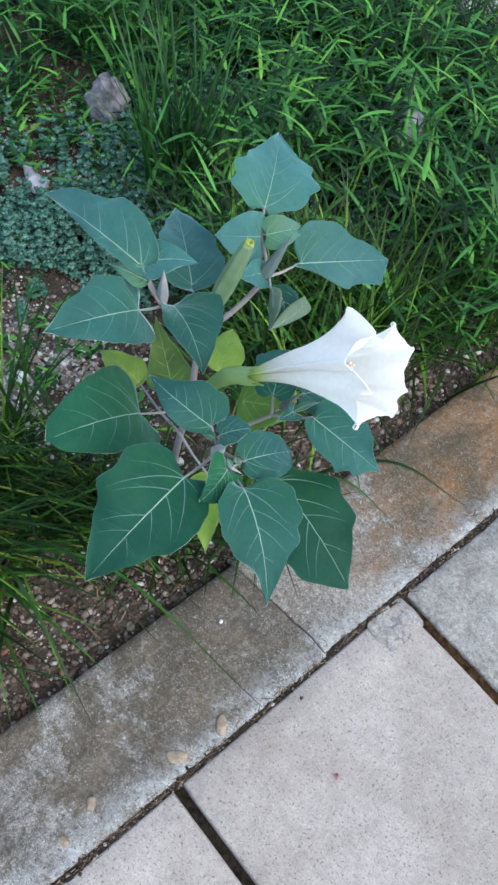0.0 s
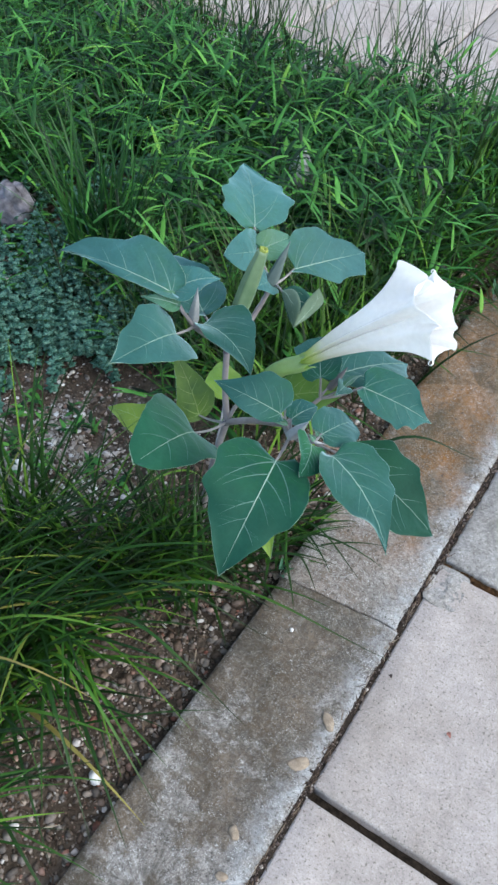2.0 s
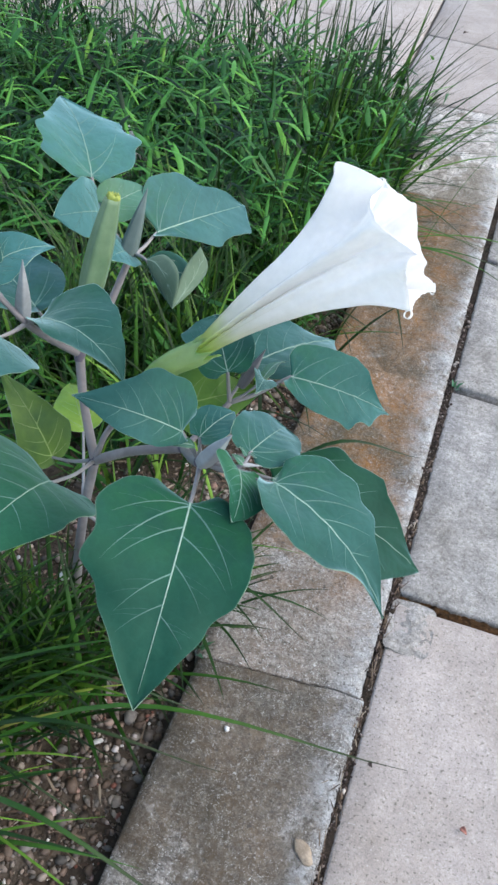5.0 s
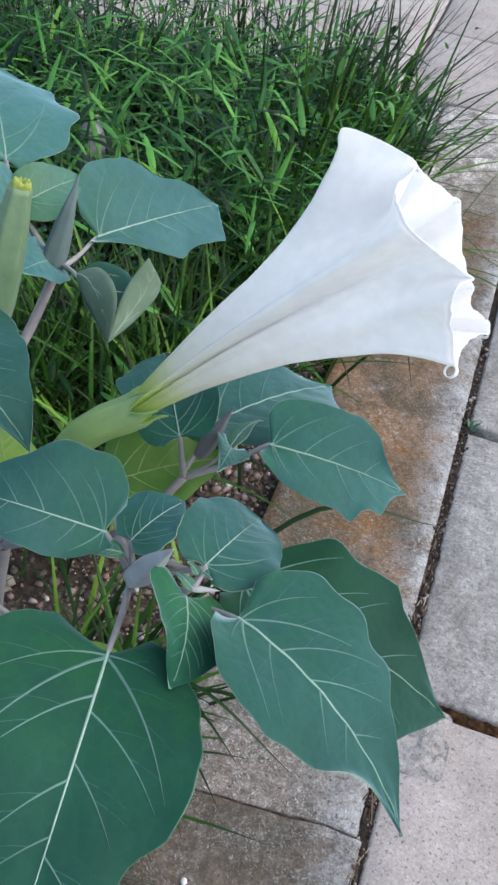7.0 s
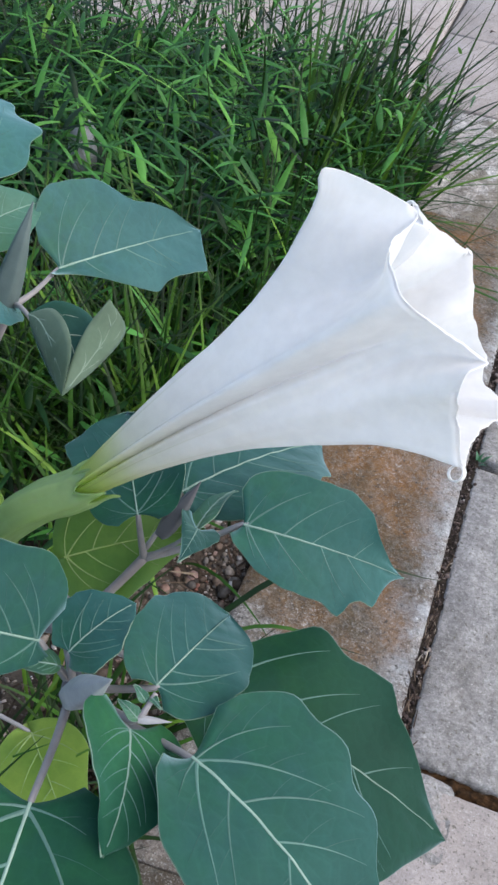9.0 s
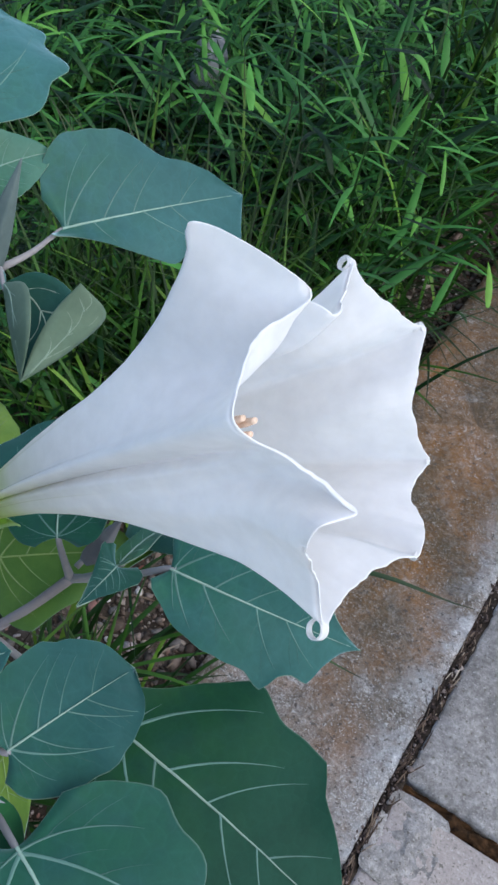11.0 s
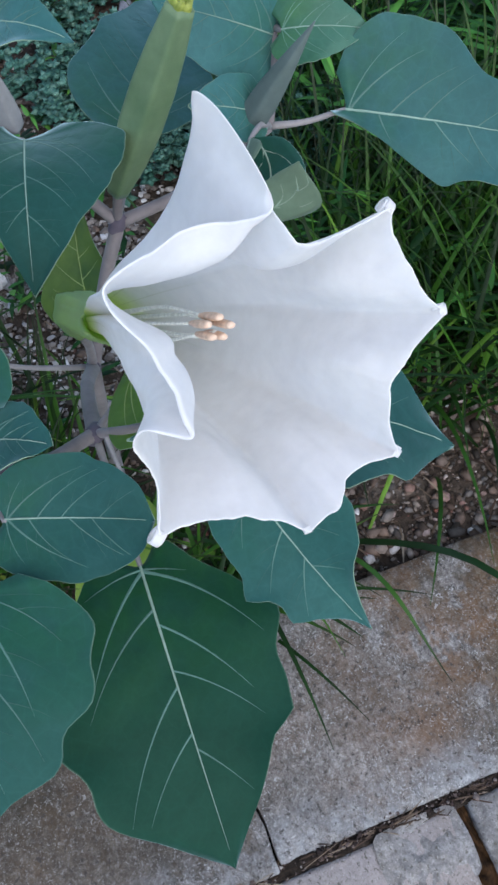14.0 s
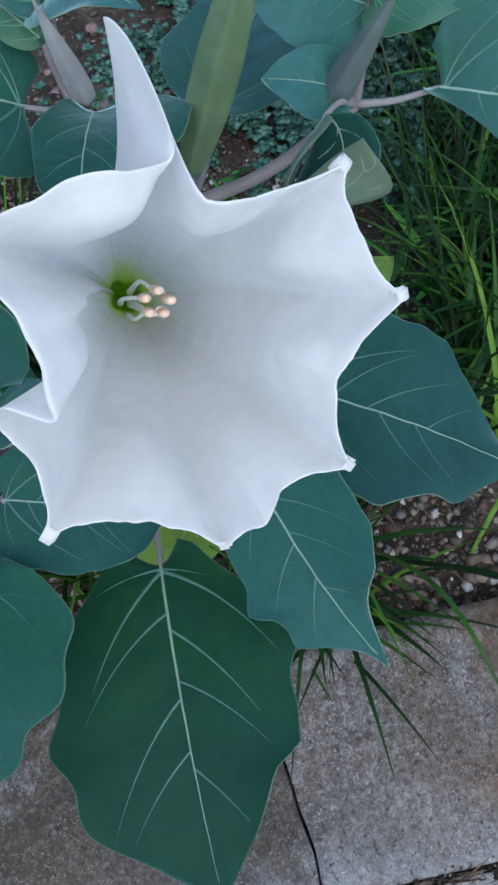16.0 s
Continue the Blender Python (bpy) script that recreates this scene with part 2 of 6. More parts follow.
def pebble_mat():
    m = Mat("pebble", 0.65, spec=0.35)
    col = m.ramp(m.chance(True), [(0.0, (0.035, 0.028, 0.022)), (0.22, (0.120, 0.080, 0.058)), (0.40, (0.085, 0.078, 0.072)), (0.54, (0.205, 0.140, 0.105)), (0.70, (0.165, 0.150, 0.140)), (0.86, (0.34, 0.28, 0.235)), (0.92, (0.22, 0.075, 0.050)), (0.982, (0.62, 0.59, 0.57))])
    col = m.mix(1.0, col, m.ramp(m.noise(180, 5), [(0.3, 0.65), (0.7, 1.25)]), "MULTIPLY")
    return m.color(col).bump(m.noise(500, 3), 0.3, 0.001).m


M_PEBBLE = pebble_mat()
M_PALECHIP = grass_mat("pale_chip", [(0.0, (0.06, 0.05, 0.042)), (0.4, (0.20, 0.165, 0.140)), (0.75, (0.36, 0.325, 0.30)), (0.93, (0.52, 0.50, 0.49)), (1.0, (0.74, 0.73, 0.74))], amount=0.0, rough=0.85)
M_CRUMB = grass_mat("joint_crumb", [(0.0, (0.020, 0.014, 0.012)), (0.55, (0.085, 0.058, 0.050)), (0.85, (0.17, 0.13, 0.115)), (1.0, (0.40, 0.36, 0.33))], amount=0.0, rough=0.9)
M_WHITESTONE = plain_mat("white_stone", (0.55, 0.54, 0.53), (0.78, 0.77, 0.78), 60)
M_PALESTONE = plain_mat("pale_stone", (0.34, 0.33, 0.34), (0.56, 0.55, 0.57), 60)
M_GREYSTONE = plain_mat("purple_grey_stone", (0.045, 0.040, 0.050), (0.40, 0.37, 0.41), 30, bump=0.5)
M_TANSTONE = plain_mat("tan_stone", (0.20, 0.15, 0.105), (0.34, 0.27, 0.205), 70)
M_SHELL = plain_mat("shell", (0.30, 0.30, 0.36), (0.52, 0.52, 0.58), 50)


M_MOSS = plain_mat("joint_moss", (0.012, 0.009, 0.006), (0.10, 0.052, 0.024), 130, rough=0.95, spec=0.1, grain=300, bump=0.9)
M_DARKSCRAP = plain_mat("dark_scrap", (0.03, 0.022, 0.018), (0.09, 0.06, 0.05), 200, rough=0.8)
M_ROSYLEAF = plain_mat("rosy_leaf", (0.20, 0.13, 0.115), (0.40, 0.28, 0.25), 120, rough=0.8)
M_JOINT = plain_mat("joint_debris", (0.055, 0.050, 0.045), (0.165, 0.150, 0.135), 260, rough=0.95, spec=0.1, grain=700, bump=0.9)
M_DARKJOINT = plain_mat("joint_dirt", (0.008, 0.007, 0.006), (0.055, 0.042, 0.033), 140, rough=0.95, spec=0.1, grain=600, bump=0.9)
M_REDSCRAP = plain_mat("red_scrap", (0.25, 0.09, 0.07), (0.38, 0.17, 0.13), 200, rough=0.8)


def soil_mat():
    m = Mat("soil", 0.9, spec=0.2)
    a = m.ramp(m.noise(14, 6), [(0.3, (0.026, 0.019, 0.014)), (0.55, (0.090, 0.068, 0.052)), (0.75, (0.21, 0.175, 0.145))])
    specks = m.ramp(m.cells(170).outputs["Color"], [(0.0, 0.55), (0.8, 1.0), (1.0, 2.4)])
    return m.color(m.mix(1.0, a, specks, "MULTIPLY")).bump(m.noise(140, 6), 0.8, 0.006).m


M_SOIL = soil_mat()


def slab_mat(name, lo, hi, worn):
    m = Mat(name, 0.85, spec=0.25)
    base = m.ramp(m.noise(5, 5), [(0.3, lo), (0.7, hi)])
    tone = m.ramp(m.chance(), [(0.0, 0.88), (1.0, 1.06)])
    base = m.mix(1.0, base, tone, "MULTIPLY")
    dirt = m.ramp(m.noise(7, 7, 0.75, 0.4), [(0.36, (0.88, 0.86, 0.83)), (0.56, (1.0, 1.0, 1.0))])
    base = m.mix(1.0, base, dirt, "MULTIPLY")
    blot = m.ramp(m.noise(30, 8, 0.8), [(0.34, 0.94 - 0.42 * worn), (0.62, 1.03 + 0.16 * worn)])
    base = m.mix(1.0, base, blot, "MULTIPLY")
    fine = m.ramp(m.noise(360, 5, 0.75), [(0.3, 0.84 - 0.12 * worn), (0.7, 1.12 + 0.08 * worn)])
    base = m.mix(1.0, base, fine, "MULTIPLY")
    base = m.mix(1.0, base, m.ramp(m.noise(150, 4, 0.7), [(0.36, 1.0 - 0.26 * worn), (0.64, 1.0 + 0.20 * worn)]), "MULTIPLY")
    # dark pits and a few buff grains
    pit = m.ramp(m.noise(270, 3, 0.6), [(0.605, 0.0), (0.640, 0.9)])
    base = m.mix(pit, base, (0.15, 0.138, 0.112))
    grain = m.ramp(m.noise(420, 3, 0.6), [(0.56, 0.0), (0.65, 0.65)])
    base = m.mix(grain, base, (0.22, 0.205, 0.18))
    pale = m.ramp(m.noise(380, 2, 0.5), [(0.30, 0.5), (0.37, 0.0)])
    base = m.mix(pale, base, (0.62, 0.58, 0.55))
    m.color(base).bump(m.noise(300, 6, 0.75), 0.4 + 0.3 * worn, 0.003)
    return m.m


M_SLAB = slab_mat("paving_concrete", (0.385, 0.335, 0.312), (0.480, 0.421, 0.396), 0.3)
M_SLABOLD = slab_mat("worn_paving", (0.345, 0.325, 0.312), (0.46, 0.435, 0.42), 1.0)


def kerb_mat(name, stain, rust, tone=1.0, clean=-9.0):
    m = Mat(name, 0.8, spec=0.3)
    base = m.ramp(m.noise(9, 7, 0.72), [(0.32, (0.150, 0.130, 0.112)), (0.5, (0.268, 0.242, 0.222)), (0.68, (0.43, 0.408, 0.392))])
    base = m.mix(1.0, base, m.ramp(m.noise(75, 10, 0.85), [(0.36, 0.42), (0.5, 1.0), (0.64, 1.75)]), "MULTIPLY")
    base = m.mix(1.0, base, m.ramp(m.noise(330, 7, 0.85), [(0.36, 0.5), (0.5, 1.0), (0.64, 1.6)]), "MULTIPLY")
    xs = m.node("ShaderNodeSeparateXYZ")
    m.link(m.co, xs.inputs[0])
    across = xs.outputs["X"]
    base = m.mix(1.0, base, (tone, tone, tone), "MULTIPLY")
    # rust and olive stains with ragged edges, away from the slabs' side
    st = m.ramp(m.noise(4.6, 9, 0.66, 0.5), [(0.545 - 0.09 * stain, 0.0), (0.565 - 0.085 * stain, 0.8), (0.64, 1.0)])
    st = m.mix(1.0, st, m.ramp(m.noise(120, 6, 0.8), [(0.38, 0.6), (0.52, 1.0)]), "MULTIPLY")
    st = m.mix(1.0, st, m.ramp(across, [(0.0, 1.0), (0.066, 0.85), (0.088, 0.15)]), "MULTIPLY")
    # the stone's near end has kept few stains
    st = m.mix(1.0, st, m.span(xs.outputs["Y"], clean, clean + 0.22, 0.25, 1.0), "MULTIPLY")
    tint = m.ramp(m.noise(10, 6, 0.65), [(0.38, rust[0]), (0.64, rust[1])])
    tint = m.mix(1.0, tint, m.ramp(m.noise(90, 8, 0.8), [(0.3, 0.6), (0.7, 1.4)]), "MULTIPLY")
    base = m.mix(m.mix(1.0, st, (0.93, 0.93, 0.93), "MULTIPLY"), base, tint)
    # lime bloom on the side next to the slabs
    lime = m.mix(1.0, m.ramp(m.noise(24, 8, 0.75), [(0.42, 0.0), (0.60, 1.0)]), m.ramp(across, [(0.048, 0.0), (0.084, 0.9)]), "MULTIPLY")
    base = m.mix(lime, base, m.ramp(m.noise(140, 6, 0.8), [(0.35, (0.27, 0.275, 0.285)), (0.6, (0.54, 0.55, 0.57))]))
    # pale aggregate chips in loose drifts, and dark pits
    drift = m.ramp(m.noise(14, 5, 0.65), [(0.40, 0.15), (0.60, 1.0)])
    chips = m.mix(1.0, m.ramp(m.noise(260, 4, 0.7), [(0.55, 0.0), (0.67, 0.9)]), drift, "MULTIPLY")
    chips = m.mix(1.0, chips, m.ramp(st, [(0.0, 1.0), (0.8, 0.35)]), "MULTIPLY")
    base = m.mix(chips, base, (0.56, 0.54, 0.53))
    # exposed white grit
    grit = m.mix(1.0, m.ramp(m.noise(560, 3, 0.6), [(0.57, 0.0), (0.65, 0.9)]), m.ramp(m.noise(22, 5, 0.7), [(0.42, 0.12), (0.58, 1.0)]), "MULTIPLY")
    bare = m.ramp(st, [(0.0, 1.0), (0.8, 0.4)])
    base = m.mix(m.mix(1.0, grit, bare, "MULTIPLY"), base, (0.66, 0.65, 0.64))
    glint = m.mix(1.0, m.ramp(m.noise(230, 2, 0.5, 1.5), [(0.66, 0.0), (0.70, 0.95)]), m.ramp(m.noise(11, 4, 0.7), [(0.38, 0.25), (0.55, 1.0)]), "MULTIPLY")
    base = m.mix(m.mix(1.0, glint, bare, "MULTIPLY"), base, (0.74, 0.73, 0.72))
    pit = m.ramp(m.noise(210, 5, 0.7), [(0.36, 0.9), (0.43, 0.0)])
    base = m.mix(pit, base, (0.075, 0.066, 0.058))
    m.color(base).bump(m.noise(130, 9, 0.8), 0.9, 0.005)
    return m.m


M_KERB = kerb_mat("weathered_kerb", 0.98, ((0.046, 0.036, 0.019), (0.145, 0.098, 0.058)), 0.85)
M_KERBRUST = kerb_mat("rusty_kerb", 1.75, ((0.070, 0.048, 0.015), (0.265, 0.108, 0.014)), 0.88, -0.46)
M_KERBPALE = kerb_mat("pale_kerb", 0.35, ((0.12, 0.10, 0.07), (0.22, 0.18, 0.13)), 1.6)


def ground_mat():
    m = Mat("far_ground", 0.9, spec=0.2)
    return m.color(m.ramp(m.noise(2.5, 6), [(0.3, (0.03, 0.06, 0.02)), (0.7, (0.10, 0.11, 0.06))])).bump(m.noise(30, 5), 0.6, 0.02).m


M_GROUND = ground_mat()


# ---- mesh helpers ----
rng = np.random.default_rng(7)


def mesh_ob(name, verts, faces, mat, parent=None, label="", smooth=True, uv=None):
    """ONE mesh object from arrays, under a parent if one is given."""
    me = bpy.data.meshes.new(name)
    me.from_pydata([tuple(map(float, v)) for v in verts], [], [tuple(map(int, f)) for f in faces])
    if uv is not None:
        lay = me.uv_layers.new(name="UVMap")
        idx = np.empty(len(me.loops), int)
        me.loops.foreach_get("vertex_index", idx)
        lay.data.foreach_set("uv", np.asarray(uv, float)[idx].ravel())
    me.polygons.foreach_set("use_smooth", [smooth] * len(me.polygons))
    me.materials.append(mat)
    me.update()
    ob = new(name, me)
    if parent is not None:
        ob.parent = parent
        ob.matrix_parent_inverse = parent.matrix_world.inverted()
    if label:
        ob["label"] = label
    return ob


def root(name, place, label, category, group="", kind=""):
    ob = new(name)
    ob.location = place
    ob.matrix_world = Matrix.Translation(place)
    ob.empty_display_size = 0.02
    return tagged(ob, label, category, group, kind)


def unit(v):
    v = np.asarray(v, float)
    return v / (np.linalg.norm(v) + 1e-12)


def grid_faces(rows, cols, wrap=False, start=0):
    out = []
    for i in range(rows - 1):
        for j in range(cols if wrap else cols - 1):
            k = (j + 1) % cols
            out.append((start + i * cols + j, start + i * cols + k, start + (i + 1) * cols + k, start + (i + 1) * cols + j))
    return out


def spline(points, count):
    """Points along a Catmull-Rom curve."""
    p = np.asarray(points, float)
    p = np.vstack([2 * p[0] - p[1], p, 2 * p[-1] - p[-2]])
    out = []
    for u in np.linspace(0, len(p) - 3 - 1e-9, count):
        i, f = int(u), u - int(u)
        a, b, c, d = p[i : i + 4]
        out.append(0.5 * (2 * b + (c - a) * f + (2 * a - 5 * b + 4 * c - d) * f**2 + (3 * b - a - 3 * c + d) * f**3))
    return np.array(out)


def tube(points, radii, sides=10, count=0, ribs=0, rib_depth=0.0, cap=True):
    """Vertices and faces of a tapered tube along a curve."""
    count = count or 6 * len(points)
    c = spline(points, count)
    r = np.interp(np.linspace(0, 1, count), np.linspace(0, 1, len(radii)), radii)
    tang = np.gradient(c, axis=0)
    up = np.array([0.31, 0.2, 0.93])
    verts = []
    for p, t, q in zip(c, tang, r):
        t = unit(t)
        side = unit(np.cross(t, up))
        up = np.cross(side, t)
        for k in range(sides):
            a = 2 * math.pi * k / sides
            s = q * (1 + rib_depth * (1 - 1.8 * math.sqrt(math.sin(ribs * a / 2) ** 2 + 0.06))) if ribs else q
            verts.append(p + s * (math.cos(a) * side + math.sin(a) * up))
    faces = grid_faces(count, sides, True)
    if cap:
        faces += [tuple(range(sides - 1, -1, -1)), tuple((count - 1) * sides + k for k in range(sides))]
    return np.array(verts), faces


# ---- ground, kerb and paving ----
def soil_height(x, y):
    return -0.032 + 0.012 * noise.noise((3 * x, 3 * y, 0.3)) + 0.005 * noise.noise((17 * x, 17 * y, 1.7))


def build_ground():
    n = 60
    a = np.linspace(-1, 1, n)
    a = np.sign(a) * np.abs(a) ** 3 * 400
    v = [(x, y, -0.09) for y in a for x in a]
    tagged(mesh_ob("ground", v, grid_faces(n, n), M_GROUND), "grey-green open ground under the paving", "ground", kind="structure")
    xs, ys = np.linspace(-3.2, -0.10, 190), np.linspace(-1.6, 1.66, 200)
    v = [(x, y, soil_height(x, y)) for y in ys for x in xs]
    tagged(mesh_ob("planting_bed", v, grid_faces(len(ys), len(xs)), M_SOIL), "dark brown gritty soil of the planting bed", "soil", kind="structure")


def block(sx, sy, sz, bevel, wear, seed, nx=10, ny=10):
    """A rounded, slightly uneven slab: its top is a grid, its rim falls in a bevel and then straight down."""
    xs = np.linspace(-sx / 2 + bevel, sx / 2 - bevel, nx)
    ys = np.linspace(-sy / 2 + bevel, sy / 2 - bevel, ny)
    rs = random.Random(seed)
    off = rs.uniform(0, 90)
    verts = [(x, y, wear * noise.noise((9 * x + off, 9 * y, 0)) + 0.5 * wear * noise.noise((40 * x, 40 * y, off))) for y in ys for x in xs]
    faces = grid_faces(ny, nx)
    ring = [i for i in range(nx)] + [(j + 1) * nx - 1 for j in range(1, ny)] + [(ny - 1) * nx + i for i in range(nx - 2, -1, -1)] + [j * nx for j in range(ny - 2, 0, -1)]
    last = ring
    for out, down in ((0.7, 0.35), (1.0, 1.0), (1.0, None)):
        ids = []
        for i in ring:
            x, y, z = verts[i]
            wob = 1 + 0.45 * noise.noise((25 * x + off, 25 * y, 3))
            ex = (1 if x > sx / 2 - bevel - 1e-6 else -1 if x < -sx / 2 + bevel + 1e-6 else 0) * bevel * out
            ey = (1 if y > sy / 2 - bevel - 1e-6 else -1 if y < -sy / 2 + bevel + 1e-6 else 0) * bevel * out
            chip = max(0.0, noise.noise((14 * x + off, 14 * y, 9)) - 0.35) * 0.8 * bevel
            ids.append(len(verts))
            verts.append((x + ex - math.copysign(chip, x) * (ex != 0), y + ey - math.copysign(chip, y) * (ey != 0), z - bevel * down * wob if down is not None else -sz))
        for k in range(len(ring)):
            m = (k + 1) % len(ring)
            faces.append((last[m], last[k], ids[k], ids[m]))
        last = ids
    return np.array(verts), faces


def build_paving():
    pave = root("pavement", (0.2, 0.6, 0), "pale grey concrete paving slabs beside the planting bed", "paving", kind="structure")
    gap = 0.011
    lines = [-1.17, -0.785, -0.40, 0.0, 0.4, 0.785, 1.135, 1.485, 1.70]
    k = 0
    for x0, x1 in ((-0.003, 0.40), (0.40, 0.80), (0.80, 1.20)):
        for y0, y1 in zip(lines, lines[1:]):
            sx, sy = x1 - x0 - gap, y1 - y0 - 0.014
            v, f = block(sx, sy, 0.05, 0.004, 0.0008, k, 14, 14)
            ob = mesh_ob("slab", v, f, M_SLABOLD if y0 > 0.3 else M_SLAB, pave)
            ob.matrix_world = pose((x0 + x1) / 2, (y0 + y1) / 2, rng.uniform(-0.002, 0.0005), rng.uniform(-0.15, 0.15), rng.uniform(-0.15, 0.15))
            k += 1
    cross = [-2.65, -2.25, -1.86, -1.47, -1.07, -0.67, -0.285, 0.10, 0.50, 0.90, 1.30]
    for y0, y1 in ((1.70, 2.07), (2.07, 2.45), (2.45, 2.84), (2.84, 3.22), (3.22, 3.6)):
        for x0, x1 in zip(cross, cross[1:]):
            v, f = block(x1 - x0 - 0.007, y1 - y0 - 0.007, 0.05, 0.004, 0.0008, k, 6, 6)
            ob = mesh_ob("slab", v, f, M_SLAB, pave)
            ob.matrix_world = pose((x0 + x1) / 2, (y0 + y1) / 2, rng.uniform(-0.002, 0.0005), rng.uniform(-0.15, 0.15), rng.uniform(-0.15, 0.15))
            k += 1
    # dirt under the joints
    sheet = [(x, y, -0.020 + 0.005 * noise.noise((30 * x, 30 * y, 5))) for y in np.linspace(-1.3, 1.71, 160) for x in np.linspace(-0.03, 1.25, 70)]
    tagged(mesh_ob("joint_dirt", sheet, grid_faces(160, 70), M_DARKJOINT), "dark dirt packed in the joints between slabs", "dirt", kind="structure")
    sheet = [(x, y, -0.009 + 0.003 * noise.noise((30 * x, 30 * y, 5))) for y in np.linspace(1.705, 3.7, 90) for x in np.linspace(-2.7, 1.25, 120)]
    tagged(mesh_ob("joint_dirt", sheet, grid_faces(90, 120), M_JOINT), "grey dirt packed in the joints between slabs", "dirt", kind="structure")


def build_kerb():
    kerb = root("kerb", (-0.1, 0.5, 0), "weathered brown-stained concrete kerb along the planting bed", "kerb", kind="structure")
    for n, (y0, y1) in enumerate(((-1.3, -0.66), (-0.66, 0.251), (0.251, 1.30), (1.30, 1.69))):
        v, f = block(0.183, y1 - y0 - 0.0012, 0.09, 0.0018, 0.0026, 40 + n, 30, 110)
        v[:, 1] += 0.10 * v[:, 0] * np.clip(np.abs(v[:, 1]) / (0.5 * (y1 - y0)), 0, 1) ** 4
        for edge, at in ((n, -1), (n + 1, 1)):
            pull = np.clip((at * v[:, 1] / (0.5 * (y1 - y0)) - 0.9) / 0.1, 0, 1)
            v[:, 1] += pull * np.array([0.0030 * noise.noise((28 * x, 7.0 * edge, 0)) + 0.0012 * noise.noise((110 * x, 7.0 * edge, 3)) for x in v[:, 0]])
        v[:, 2] -= 0.005 * np.clip((-v[:, 0] - 0.072) / 0.0195, 0, 1) ** 2 + 0.003 * np.clip((v[:, 0] - 0.078) / 0.0135, 0, 1) ** 2
        ob = mesh_ob("kerbstone", v, f, M_KERBPALE if n == 3 else M_KERBRUST if n > 1 else M_KERB, kerb)
        ob.matrix_world = pose(-0.0985, (y0 + y1) / 2, 0.002, 0, 0, -0.5 if n == 1 else 0.0)
    for n, (x0, x1) in enumerate(((-0.90, -0.195), (-1.7, -0.90), (-2.6, -1.7))):
        v, f = block(x1 - x0 - 0.004, 0.13, 0.09, 0.006, 0.0022, 50 + n, 60, 14)
        ob = mesh_ob("kerbstone", v, f, M_KERB, kerb)
        ob.matrix_world = pose((x0 + x1) / 2, 1.62, -0.002)


# ---- the thornapple plant ----
def shape_at(s, teeth, seed):
    """Half width of a broad ovate leaf at s of its length: rounded at the stalk, then angled towards the tip, hollow between its few corners."""
    s = min(max(s, 0.0), 1.0)
    if s < 0.28:
        return math.sqrt(max(0.0, 1 - ((0.28 - s) / 0.28) ** 2)) ** 0.95
    w = 1 - ((s - 0.28) / 0.72) ** (1.18 + 0.25 * math.sin(seed * 3))
    if teeth:
        jog = 0.05 * math.sin(seed * 7)
        corners = [0.28, 0.52 + jog, 0.76 - jog, 1.0]
        for a, b in zip(corners, corners[1:]):
            if a <= s <= b:
                u = (s - a) / (b - a)
                w *= 1 - teeth * (2.6 * u * u * (1 - u) + 0.3 * u * (1 - u))
                w += 0.09 * teeth * (1 - u) ** 6 * (a > 0.3)
    return w


def run_value(p, knots):
    """Smooth value of a run of (place, value) knots, with places given as parts of the length; p is the root of the place."""
    xs = np.sqrt([k[0] for k in knots])
    ys = np.array([k[1] for k in knots], float)
    i = int(min(max(np.searchsorted(xs, p) - 1, 0), len(xs) - 2))
    h = np.diff(xs)
    d = np.diff(ys) / h

    def slope(k):
        if k == 0 or k == len(xs) - 1:
            return d[0] if k == 0 else d[-1]
        return 0.0 if d[k - 1] * d[k] <= 0 else 2 * d[k - 1] * d[k] / (d[k - 1] + d[k])

    u = (p - xs[i]) / h[i]
    a, b = slope(i) * h[i], slope(i + 1) * h[i]
    return float(ys[i] * (1 + 2 * u) * (1 - u) ** 2 + a * u * (1 - u) ** 2 + ys[i + 1] * u * u * (3 - 2 * u) + b * u * u * (u - 1))


